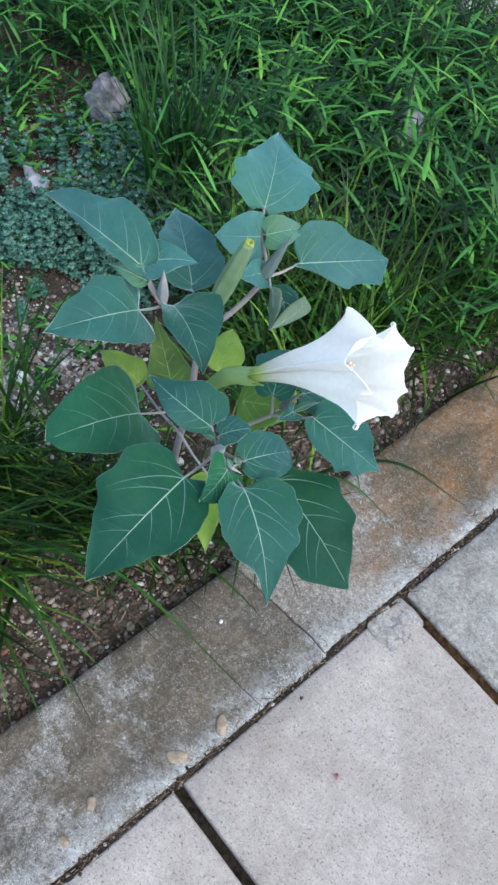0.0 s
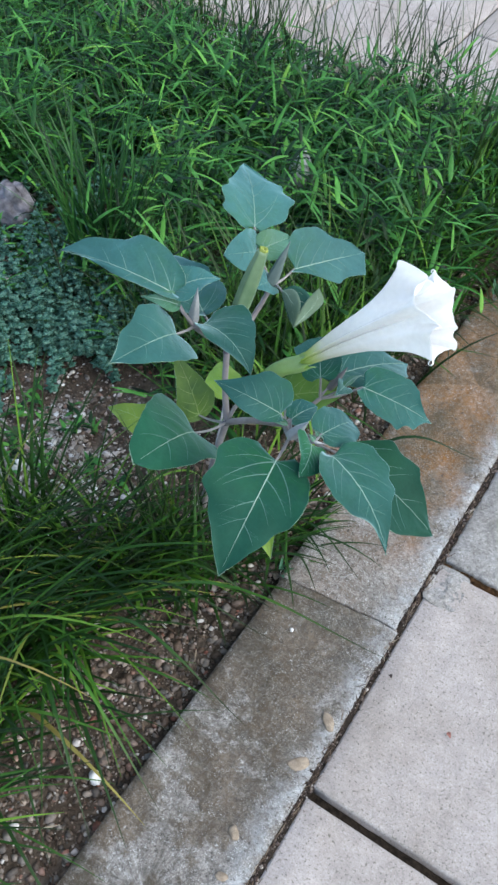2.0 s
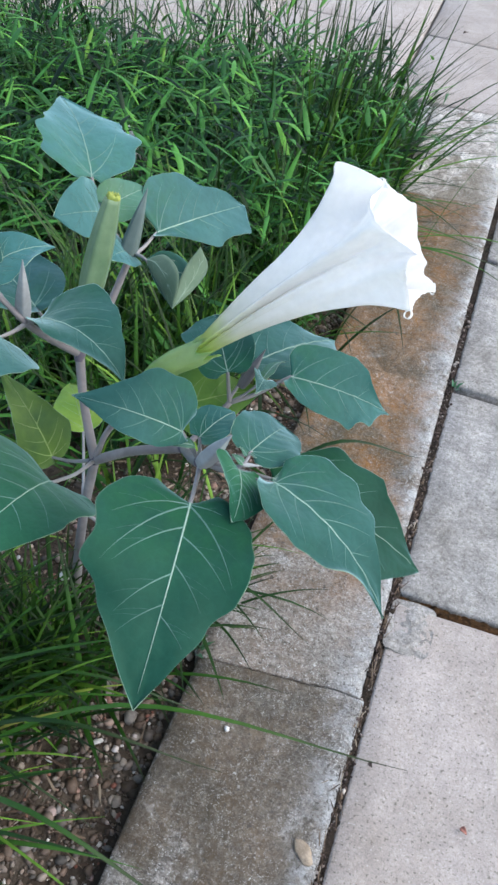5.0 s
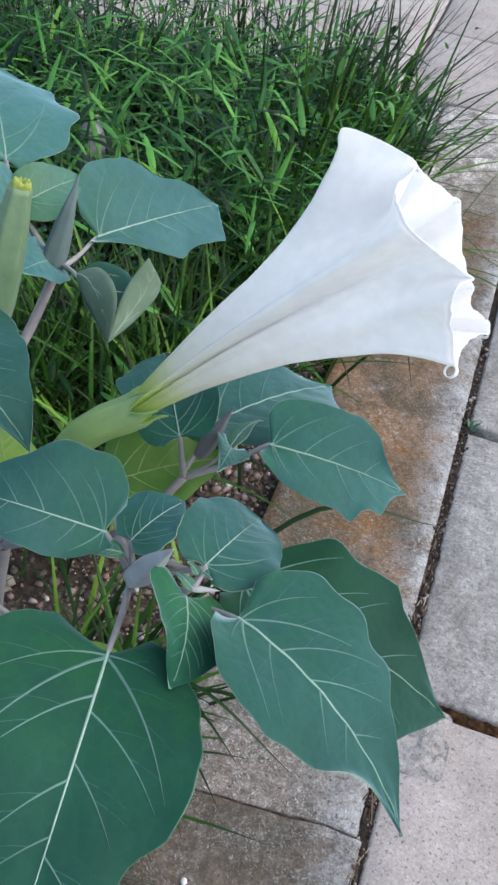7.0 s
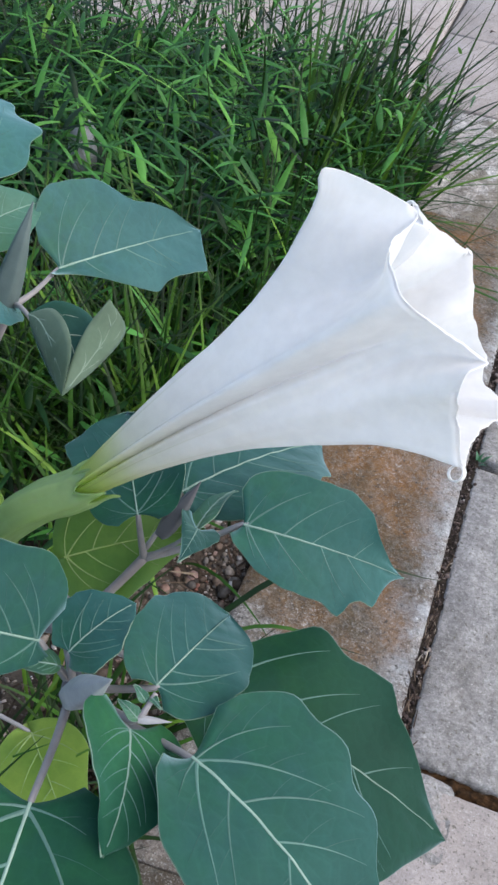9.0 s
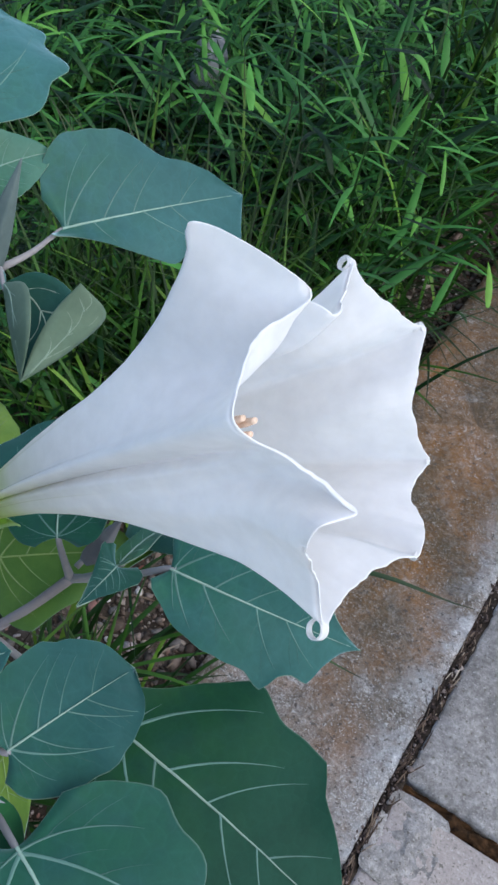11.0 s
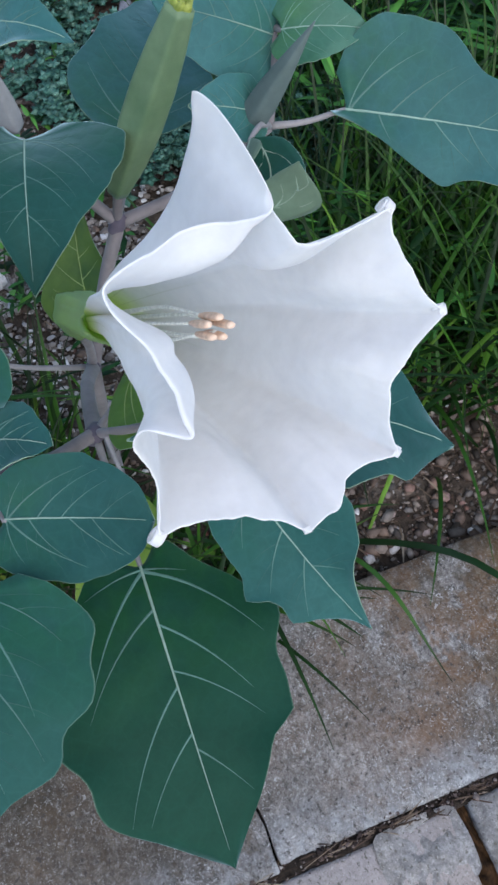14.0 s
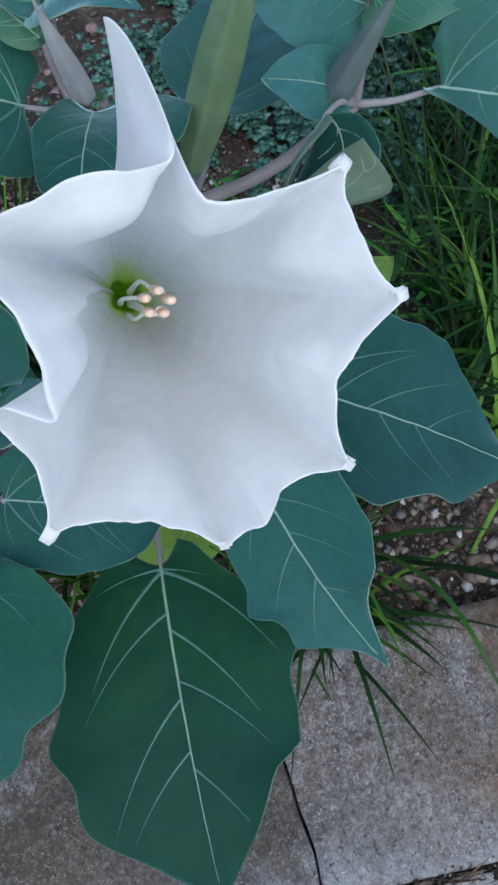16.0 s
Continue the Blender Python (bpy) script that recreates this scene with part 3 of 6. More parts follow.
class Leaf:
    """The curved surface of one leaf blade: s runs from stalk to tip, t from side to side."""

    def __init__(self, base, tip, across, width, fold=12, droop=0.10, teeth=0.22, cordate=0.07, seed=0, wave=0.02, plus=None, minus=None):
        self.b = np.array(base, float)
        ax = np.array(tip, float) - self.b
        self.len, self.ax = np.linalg.norm(ax), unit(ax)
        side = np.array(across, float)
        self.side = unit(side - self.ax * (side @ self.ax))
        self.n = np.cross(self.side, self.ax)
        self.sides = (minus, plus)
        if self.n[2] < 0:
            self.n, self.side = -self.n, -self.side
            self.sides = (plus, minus)
        self.w, self.fold, self.droop, self.teeth, self.cord, self.seed, self.wave = width / 2, radians(fold), droop, teeth, cordate, seed, wave

    def half(self, s, t, sd):
        own = self.sides[1 if t > 0 else 0]
        if own is None:
            return shape_at(s, self.teeth, sd) * (1.0 + 0.06 * math.sin(self.seed * 5 + (t > 0)))
        return run_value(math.sqrt(min(max(s, 0.0), 1.0)), own) * (1 + 0.05 * noise.noise((11 * s, 1.3 * self.seed, 3.0 if t > 0 else 7.0)))

    def vein(self, x, y, a, sg, far=0.95, reach=60):
        """Places of a side vein that runs nearly straight from (x, y) towards the margin, and its course in the blade."""
        pts, course = [], []
        for _ in range(reach):
            s, t = min(max(y / self.len, 0.0), 0.985), 0.0
            for _ in range(3):
                t = x / (self.w * self.half(s, sg, self.seed * 0.37 + (0.31 if sg > 0 else 0.0)) + 1e-6)
                s = min(max((y + self.cord * self.len * min(abs(t), 1) ** 1.5 * (1 - s) ** 3) / self.len, 0.0), 0.985)
            if t > far or s > 0.97:
                break
            pts.append((s, sg * t))
            course.append((x, y, a))
            x, y, a = x + 0.02 * self.len * math.sin(a), y + 0.02 * self.len * math.cos(a), a * 0.968
        return pts, course

    def at(self, s, t):
        sd = self.seed * 0.37 + (0.31 if t > 0 else 0.0)
        w = self.w * self.half(s, t, sd)
        x = w * t
        back = self.cord * self.len * (abs(t) ** 1.5) * (1 - s) ** 3
        y = s * self.len - back
        z = math.sin(self.fold) * abs(x)
        z += self.droop * self.len * (4 * s * (1 - s)) - 0.05 * abs(t) ** 3 * w * (0.6 - s)
        z += self.wave * self.len * (math.sin(9 * s + 2 * self.seed + 3 * t) * t * t + 0.35 * math.sin(17 * s + self.seed) * abs(t) ** 3)
        # the blade puffs up between its side veins
        z += 0.006 * self.len * math.sin((s * 6.2 - abs(t) * 1.6) * math.pi) ** 2 * (1 - abs(t)) * (1 if 0.05 < s < 0.9 else 0)
        return self.b + self.side * x * math.cos(self.fold) + self.ax * y + self.n * z

    def normal(self, s, t):
        e = 0.01
        s, t = min(max(s, 0.02), 0.97), min(max(t, -0.97), 0.97)
        return unit(np.cross(self.at(s, t + e) - self.at(s, t - e), self.at(s + e, t) - self.at(s - e, t)))


def ribbon(surf, pts, w0, w1, lift):
    """A slim raised vein along (s, t) points of a leaf."""
    c = np.array([surf.at(s, t) for s, t in pts])
    nn = np.array([surf.normal(s, t) for s, t in pts])
    tang = np.gradient(c, axis=0)
    verts = []
    for i, (p, q, r) in enumerate(zip(c, nn, tang)):
        side = unit(np.cross(unit(r), q))
        w = w0 + (w1 - w0) * i / (len(c) - 1)
        verts += [p - side * w - q * 0.0002, p - side * 0.5 * w + q * lift, p + side * 0.5 * w + q * lift, p + side * w - q * 0.0002]
    return np.array(verts), grid_faces(len(c), 4)


def leaf(plant, base, tip, across, width, stalk=None, mat=None, name="leaf", label="", veins=3, rows=40, cols=17, vein_mat=None, under=None, stalk_r=0.0017, **kw):
    """A leaf with its veins and its stalk, as parts of the plant."""
    yellow = mat in (M_YELLOW, M_LIME, M_MOTTLED)
    vein_mat = M_YELLOWVEIN if yellow else vein_mat
    side_mat = M_YELLOWVEIN if yellow else M_YOUNGVEIN if mat is M_YOUNG else M_SIDEVEIN
    kw.setdefault("seed", len(plant.children) * 0.7)
    surf = Leaf(base, tip, across, width, **kw)
    ss = np.linspace(0, 1, rows) ** 1.15
    tt = np.concatenate([[-1, -0.984], np.linspace(-0.93, 0.93, cols), [0.984, 1]])
    verts = [surf.at(s, t) for s in ss for t in tt]
    ob = mesh_ob(name, verts, grid_faces(rows, cols + 4), mat or M_LEAF, plant, label, uv=[(abs(t), s) for s in ss for t in tt])
    th = ob.modifiers.new("thickness", "SOLIDIFY")
    th.thickness, th.offset = 0.0005, -1
    ob.data.materials.append(under or M_PALE)
    th.material_offset = th.material_offset_rim = 1
    k = surf.len / 0.12
    main = [(s, 0.0) for s in np.linspace(0.0, 0.93, 26)]
    v, f = ribbon(surf, main, 0.00056 * k + 0.00026, 0.00008, 0.0005)
    mesh_ob("midrib", v, f, vein_mat or M_VEIN, ob, "pale raised midrib")
    runs = [(0.012, 78), (0.018, 52)] + [(0.17 + 0.60 * (i / veins), 52 - 12 * i / veins) for i in range(veins)]
    for i, (s0, angle) in enumerate(runs):
        for sg in (-1, 1):
            s0j = s0 + (0.05 * sg * ((i % 2) - 0.5) if i > 1 else 0.0)
            pts, course = surf.vein(0.0, s0j * surf.len, radians(angle + 6 + 7 * math.sin(7 * surf.seed + 3 * i + sg)), sg, 0.80 + 0.1 * math.sin(5 * surf.seed + 2 * i + sg))
            if len(pts) < 4:
                continue
            big = (0.8 if i == 0 else 1.25 if i == 1 else 1.0) * (1 - 0.4 * max(0, i - 1) / veins)
            v, f = ribbon(surf, pts[:: max(1, len(pts) // 9)], (0.00064 * k + 0.00016) * big, 0.00005, 0.00022)
            mesh_ob("vein", v, f, side_mat, ob)
            for q, bend in ((0.26, 0.7), (0.52, 0.6)):
                x1, y1, a1 = course[int(q * (len(course) - 1))]
                twig, _ = surf.vein(x1, y1, a1 + bend * (1 + 0.2 * math.sin(9 * q + 4 * surf.seed + i)), sg, 0.93, 9)
                if len(twig) > 5 and (mat or M_LEAF) in (M_LEAF, M_SKYLEAF, M_MIDLEAF, M_MAINLEAF):
                    v, f = ribbon(surf, twig[::2], 0.00018 * k + 0.00006, 0.00002, 0.00008)
                    mesh_ob("vein", v, f, M_FINEVEIN, ob)
    if stalk is not None:
        b = np.array(base, float)
        st = np.array(stalk, float)
        mid = (b + st) / 2 - np.array([0, 0, 0.06 * np.linalg.norm(b - st)])
        v, f = tube([st, mid, b - 0.0014 * surf.n, surf.at(0.05, 0) - 0.0026 * surf.n], [stalk_r * 1.25, stalk_r * 0.95, stalk_r * 0.75, stalk_r * 0.3], 8, 14)
        mesh_ob("leaf_stalk", v, f, M_PETIOLE, ob, "grey-violet stalk")
    return ob


def patch(edge_a, edge_b, bulge, n=18, m=9):
    """A curved sheet between two edges that share their ends."""
    ea, eb = spline(edge_a, n), spline(edge_b, n)
    mid = np.cross(ea[n // 2] - eb[n // 2], ea[-1] - ea[0])
    up = unit(mid) * (1 if mid[2] > 0 else -1)
    v = [ea[i] * (1 - j / (m - 1)) + eb[i] * j / (m - 1) + up * bulge * math.sin(math.pi * i / (n - 1)) * 4 * (j / (m - 1)) * (1 - j / (m - 1)) for i in range(n) for j in range(m)]
    return np.array(v), grid_faces(n, m), [(abs(2 * j / (m - 1) - 1), i / (n - 1)) for i in range(n) for j in range(m)]


def folded_leaf(plant, node):
    """A small leaf folded up on itself: two flaps show their pale backs, the dark face lies between them."""
    b, low, tip, side = np.array((-0.291, 0.355, 0.413)), (-0.253, 0.322, 0.397), (-0.244, 0.360, 0.436), (-0.241, 0.371, 0.408)
    sheets = (
        ("leaf", M_LEAF, "small leaf folded along its midrib, pale beneath", [b, (-0.280, 0.368, 0.417), (-0.262, 0.372, 0.410), (-0.248, 0.356, 0.402), low], [b, (-0.275, 0.340, 0.402), low], -0.002),
        ("leaf_flap", M_FLAP, "pale folded-over half", [b, (-0.276, 0.341, 0.406), low], [b, (-0.272, 0.353, 0.424), (-0.252, 0.333, 0.424), low], 0.003),
        ("leaf_flap", M_FLAP, "pale upturned half", [low, (-0.245, 0.346, 0.401), side, tip], [low, (-0.2535, 0.336, 0.412), (-0.251, 0.349, 0.424), tip], 0.002),
    )
    first = None
    for name, mat, lab, ea, eb, bulge in sheets:
        v, f, uv = patch(ea, eb, bulge)
        ob = mesh_ob(name, v, f, mat, first or plant, lab, uv=uv)
        th = ob.modifiers.new("thickness", "SOLIDIFY")
        th.thickness, th.offset = 0.0005, 0
        first = first or ob
        grid = v.reshape(18, 9, 3)
        v, f = tube(grid[1:16:3, 4] + (0, 0, 0.0002), [0.0006, 0.0002], 6, 14)
        mesh_ob("midrib", v, f, M_PALEVEIN, first, "pale raised midrib")
        for k in (4, 8, 12):
            for j in (1, 7):
                v, f = tube([grid[k, 4], grid[min(k + 2, 17), (4 + j) // 2], grid[min(k + 4, 17), j]], [0.00045, 0.0002], 6, 8)
                mesh_ob("vein", v, f, M_PALEVEIN, first)
    v, f = tube([np.array(node), (np.array(node) + b) / 2 + (0, 0, 0.004), b, b + (0.003, -0.003, -0.001)], [0.002, 0.0016, 0.0012, 0.0004], 8, 14)
    mesh_ob("leaf_stalk", v, f, M_PETIOLE, first, "grey-violet stalk")


def spindle(a, b, radius, ribs=5, sharp=1.0, waist=0.45, sides=20, count=26, bend=0.0):
    """A ribbed pointed bud."""
    a, b = np.array(a, float), np.array(b, float)
    ax = b - a
    side = unit(np.cross(ax, (0.2, 0.5, 0.8)))
    pts = [a + ax * u + side * bend * math.sin(math.pi * u) for u in np.linspace(0, 1, 7)]
    rad = [radius * max(0.05, (math.sin(math.pi * min(1, (0.10 + 0.9 * u)) ** waist) ** sharp)) for u in np.linspace(0, 1, 9)]
    return tube(pts, rad, max(sides, 40 if radius > 0.004 else sides), count, ribs, 0.10)


def rim_value(theta, knots):
    """Value of a closed run of (angle, value) knots at an angle, straight between them."""
    ks = sorted(knots)
    xs = [a for a, v in ks]
    return float(np.interp(theta % 360, [xs[-1] - 360] + xs + [xs[0] + 360], [ks[-1][1]] + [v for a, v in ks] + [ks[0][1]]))


# lobes of the flower's rim: angle round the axis, reach from it, place along it
TIPS = [(99, 0.3), (155, 0.8), (190, 0.6), (241, 0.6), (271, 0.25), (284, 0.4), (329, 1.2), (2, 0.12), (48, 0.25)]
REACH = [(58, 0.0395), (68, 0.0365), (78, 0.034), (86, 0.034), (91, 0.0485), (94, 0.0595), (96, 0.0622), (101, 0.0624), (103, 0.0585), (105, 0.0485), (108, 0.0370), (112, 0.0308), (118, 0.0280), (126, 0.0280), (138, 0.031), (147, 0.0365), (155, 0.044)]
REACH += [(161, 0.0415), (170, 0.0395), (180, 0.039), (190, 0.0415), (202, 0.0345), (215, 0.0315), (227, 0.033), (237, 0.0375), (241, 0.0435), (251, 0.0385), (263, 0.0385)]
REACH += [(271, 0.042), (277, 0.041), (284, 0.043), (292, 0.039), (303, 0.037), (318, 0.040), (329, 0.046), (338, 0.041), (346, 0.0375), (354, 0.0375), (2, 0.038), (6, 0.0375), (10, 0.0358), (13, 0.0315), (16, 0.0282), (28, 0.028), (38, 0.034), (48, 0.046)]
AHEAD = [(58, 0.177), (68, 0.1765), (78, 0.179), (86, 0.186), (91, 0.178), (95, 0.170), (99, 0.1665), (103, 0.168), (107, 0.174), (112, 0.184), (130, 0.182), (155, 0.177), (170, 0.180), (190, 0.184), (222, 0.177), (241, 0.173), (260, 0.171), (277, 0.178), (302, 0.172), (329, 0.167), (345, 0.173), (354, 0.176), (2, 0.178), (9, 0.184), (16, 0.189), (28, 0.184), (38, 0.181), (48, 0.179)]
# how far the rim leans round the axis, and how wide its lip turns back
TURN = [(48, 0), (58, 7), (68, 12), (78, 17), (86, 23), (91, 14), (95, 7), (99, 0), (103, 0), (107, 2), (112, 1), (120, 0), (340, 0), (354, 0), (2, -1), (6, 0), (10, -1), (14, -12), (17, -20), (21, -18), (28, -9), (38, -2)]
LIP = [(48, 0.0003), (60, 0.0005), (78, 0.0007), (88, 0.0005), (99, 0.0003), (125, 0.0006), (155, 0.0003), (172, 0.0006), (190, 0.0003), (215, 0.0006), (241, 0.0003), (262, 0.0005), (284, 0.0003), (305, 0.0006), (326, 0.0003), (2, 0.0004), (20, 0.0014), (36, 0.0010)]
# how far the margin flares out past the crest of the mouth
FLARE = [(40, 0.0035), (48, 0.0012), (58, 0.0050), (70, 0.0082), (82, 0.0078), (90, 0.0030), (99, 0.0010), (112, 0.0020), (126, 0.0045), (143, 0.0055), (155, 0.0016), (172, 0.0045), (190, 0.0010), (215, 0.0048), (241, 0.0010), (262, 0.0032), (284, 0.0010), (305, 0.0040), (326, 0.0010), (345, 0.0016), (2, 0.0016), (16, 0.0045), (28, 0.0060)]
FLOWER_BASE = np.array((-0.207, 0.253, 0.419))
FLOWER_AX = unit((0.715, 0.171, 0.678))
FLOWER_UP = unit((-0.659, -0.157, 0.735))
FLOWER_RT = np.cross(FLOWER_AX, FLOWER_UP)


def flower_point(a, r, theta):
    th = radians(theta)
    return FLOWER_BASE + FLOWER_AX * a + r * (math.cos(th) * FLOWER_RT + math.sin(th) * FLOWER_UP)


def tipness(theta):
    best = 0.0
    for a, much in TIPS:
        d = abs((theta - a + 180) % 360 - 180)
        best = max(best, much * math.exp(-((d / 2.8) ** 2)))
    return best


def blurred(values, degrees):
    """A closed run of values, one a degree, smoothed by a bell of so many degrees."""
    n = int(3 * degrees) + 1
    kern = np.exp(-((np.arange(-n, n + 1) / degrees) ** 2))
    return np.convolve(np.concatenate([values[-n:], values, values[:n]]), kern / kern.sum(), "valid")


def build_flower(plant):
    nth, nv, nc = 360, 64, 6
    verts, uv = [], []
    vs = np.linspace(0.0, 1, nv)
    prof = ([0.0, 0.015, 0.045, 0.12, 0.25, 0.40, 0.55, 0.70, 0.83, 0.93, 1.0], [0.0003, 0.0046, 0.0062, 0.0076, 0.0106, 0.0152, 0.0208, 0.0282, 0.0362, 0.0440, 0.0500])
    reach = np.array([rim_value(th, REACH) + 0.0032 * min(1.0, tipness(th)) for th in range(nth)])
    point = np.array([min(1.0, 1.3 * tipness(th)) for th in range(nth)])
    reach = reach * point + blurred(reach, 3.0) * (1 - point)
    ahead = blurred(np.array([rim_value(th, AHEAD) for th in range(nth)]), 2.5)
    soft_r = {d: blurred(reach, d) for d in (1.0, 5.0, 10.0, 18.0, 34.0)}
    soft_a = {d: blurred(ahead, d) for d in (1.0, 5.0, 10.0, 18.0, 34.0)}
    turn = blurred(np.array([rim_value(th, TURN) for th in range(nth)]), 2.0)
    soft_t = {d: blurred(turn, d) for d in (1.0, 5.0, 10.0, 18.0, 34.0)}
    lip = blurred(np.array([rim_value(th, LIP) for th in range(nth)]), 3.0)
    flare = blurred(np.array([rim_value(th, FLARE) for th in range(nth)]), 4.0)
    steps = [(0.0, 34.0), (0.40, 34.0), (0.60, 18.0), (0.76, 10.0), (0.89, 5.0), (1.0, 1.0)]

    def at_v(table, v, k):
        for (v0, d0), (v1, d1) in zip(steps, steps[1:]):
            if v <= v1:
                u = min(1.0, max(0.0, (v - v0) / (v1 - v0)))
                return table[d0][k] * (1 - u) + table[d1][k] * u
        return table[1.0][k]

    for v in vs:
        r0 = float(np.interp(v, *prof))
        w = min(1.0, max(0.0, (v - 0.35) / 0.65))
        w = w * w * (3 - 2 * w)
        u = min(1.0, max(0.0, v))
        swell = math.sin(math.pi * u)
        bow = FLOWER_UP * 0.0045 * 4 * u * (1 - u)
        for th in range(nth):
            fin = math.exp(-((((th - 98 + 180) % 360 - 180) / 26) ** 2))
            under = math.exp(-((((th - 325 + 180) % 360 - 180) / 45) ** 2))
            R = at_v(soft_r, v, th)
            # the tall point stands up as a narrow flap
            sharp = 0.55 * fin * min(1.0, max(0.0, (v - 0.55) / 0.35))
            R = R * (1 - sharp) + sharp * soft_r[5.0 if v < 0.97 else 1.0][th]
            A = at_v(soft_a, v, th)
            r = r0 * (1 - w) + w * r0 / 0.05 * R
            rib = 0.02 * math.cos(radians(5 * th - 5 * 48)) * swell * (1 - w)
            d48 = (th - 48 + 180) % 360 - 180
            crease = (0.0044 * math.exp(-((d48 / 5) ** 2)) - 0.0056 * math.exp(-(((d48 + 9) / 4.5) ** 2)) - 0.0014 * math.exp(-(((d48 + 30) / 14) ** 2))) * float(np.interp(v, [0, 0.1, 0.3, 0.55, 0.8, 0.93, 1], [0, 0.45, 0.85, 1.15, 1.25, 0.8, 0.0]))
            soft = 0.0022 * w * noise.noise((1.7 * math.cos(radians(th)), 1.7 * math.sin(radians(th)), 4 * v)) + 0.0007 * w * noise.noise((5 * math.cos(radians(th)), 5 * math.sin(radians(th)), 9 * v))
            for tip_at in (155, 190, 241, 284, 329):
                crease += 0.0034 * w * swell ** 0.5 * math.exp(-((((th - tip_at + 180) % 360 - 180) / 5.5) ** 2))
            cs, sn, edge = math.cos(radians(th)), math.sin(radians(th)), max(0.0, (v - 0.82) / 0.18) ** 2
            frill = edge * (0.0006 * noise.noise((9 * cs, 9 * sn, 3.0)) + 0.0002 * noise.noise((23 * cs, 23 * sn, 6.0)))
            A += edge * (0.0009 * noise.noise((7 * cs, 7 * sn, 9.0)) + 0.0003 * noise.noise((26 * cs, 26 * sn, 2.0)))
            bump = flare[th] * math.sin(math.pi * min(1.0, max(0.0, (v - 0.66) / 0.34)) ** 1.5) ** 1.3
            r -= 0.75 * bump
            verts.append(flower_point(v * A + bump, r * (1 + rib) + crease + soft + frill + swell * (0.0050 * fin - 0.003 * under), th + at_v(soft_t, v, th) * max(0.0, v) ** 3) + bow)
            uv.append((th / 36, max(0.0, v)))
    # a thin lip, turned back
    rim = np.array(verts[-nth:])
    for i in range(1, nc + 1):
        for th in range(nth):
            rho = 0.42 * lip[th]
            phi = radians(95 + 45 * min(1.0, rho / 0.002)) * i / nc
            out = flower_point(0, 1, th + turn[th]) - FLOWER_BASE
            d = 0.55 * FLOWER_AX + 0.83 * out
            back = -0.83 * FLOWER_AX + 0.55 * out
            verts.append(rim[th] + rho * (math.sin(phi) * d + (1 - math.cos(phi)) * back))
            uv.append((th / 36, 1.0))
    corolla = mesh_ob("corolla", verts, grid_faces(nv + nc, nth, True), M_PETAL, plant, "white trumpet flower with curled rim points", uv=uv)
    th = corolla.modifiers.new("thickness", "SOLIDIFY")
    th.thickness, th.offset = 0.0004, 0
    # the points of the rim end in thin curls
    for an, much in TIPS[1:]:
        if much < 0.3:
            continue
        out = flower_point(0, 1, an) - FLOWER_BASE
        along = np.cross(FLOWER_AX, out)
        d, back = 0.55 * FLOWER_AX + 0.83 * out, -0.83 * FLOWER_AX + 0.55 * out
        rho, v, n = 0.0007 + 0.0019 * much, [], 30
        start = rim[an] - 0.0012 * d
        for i in range(n):
            q = i / (n - 1)
            phi, h = radians(430) * q, ((0.0005 + 0.0006 * much) * (1 - q) ** 1.2 + 0.0004)
            rr = rho * (1 - 0.25 * q)
            c = start + back * rho + rr * (math.sin(phi) * d - math.cos(phi) * back) + along * 0.0016 * q
            v += [c - along * h, c - along * 0.4 * h, c + along * 0.4 * h, c + along * h]
        ob = mesh_ob("rim_curl", v, grid_faces(n, 4), M_PETAL, corolla, "thin white curl at the flower's rim", uv=[(an / 36 + 0.02 * (i % 4), 1.0) for i in range(4 * n)])
        th = ob.modifiers.new("thickness", "SOLIDIFY")
        th.thickness, th.offset = 0.0004, 0
    # stamens and style
    for k in range(5):
        an = 72 * k + 30
        a0 = flower_point(0.035, 0.0042, an)
        a1 = flower_point(0.10, 0.0055, an) + FLOWER_UP * 0.005
        a2 = flower_point(0.134 + 0.0012 * (k % 3), 0.0027, an + 8) + FLOWER_UP * 0.0072
        v, f = tube([a0, a1, a2], [0.0013, 0.0007, 0.0005, 0.0005], 8, 12)
        st = mesh_ob("stamen", v, f, M_STYLE, corolla, "pale stamen thread")
        tip = flower_point(0.1465 + 0.0012 * (k % 3), 0.0029, an + 16) + FLOWER_UP * 0.0072
        v, f = tube([a2 - FLOWER_AX * 0.001, (a2 + tip) / 2, tip], [0.0008, 0.0013, 0.0014, 0.0014, 0.0010], 12, 14, 2, 0.22)
        mesh_ob("anther", v, f, M_ANTHER, corolla, "beige anther")
    v, f = tube([flower_point(0.03, 0, 0), flower_point(0.11, 0.002, 90), flower_point(0.142, 0.005, 90)], [0.0018, 0.0009, 0.0006, 0.0012], 8, 12)
    mesh_ob("style", v, f, M_STYLE, corolla, "pale style")
    # calyx: a five-ribbed sleeve that opens in teeth round the tube
    p0, p2 = np.array((-0.262, 0.246, 0.346)), FLOWER_BASE + FLOWER_AX * 0.012
    p1 = FLOWER_BASE - FLOWER_AX * 0.034 + np.array((0.0, -0.002, 0.004))
    n, sides = 44, 90
    c = spline([p0, p1, FLOWER_BASE, p2], n)
    tang = np.gradient(c, axis=0)
    verts = []
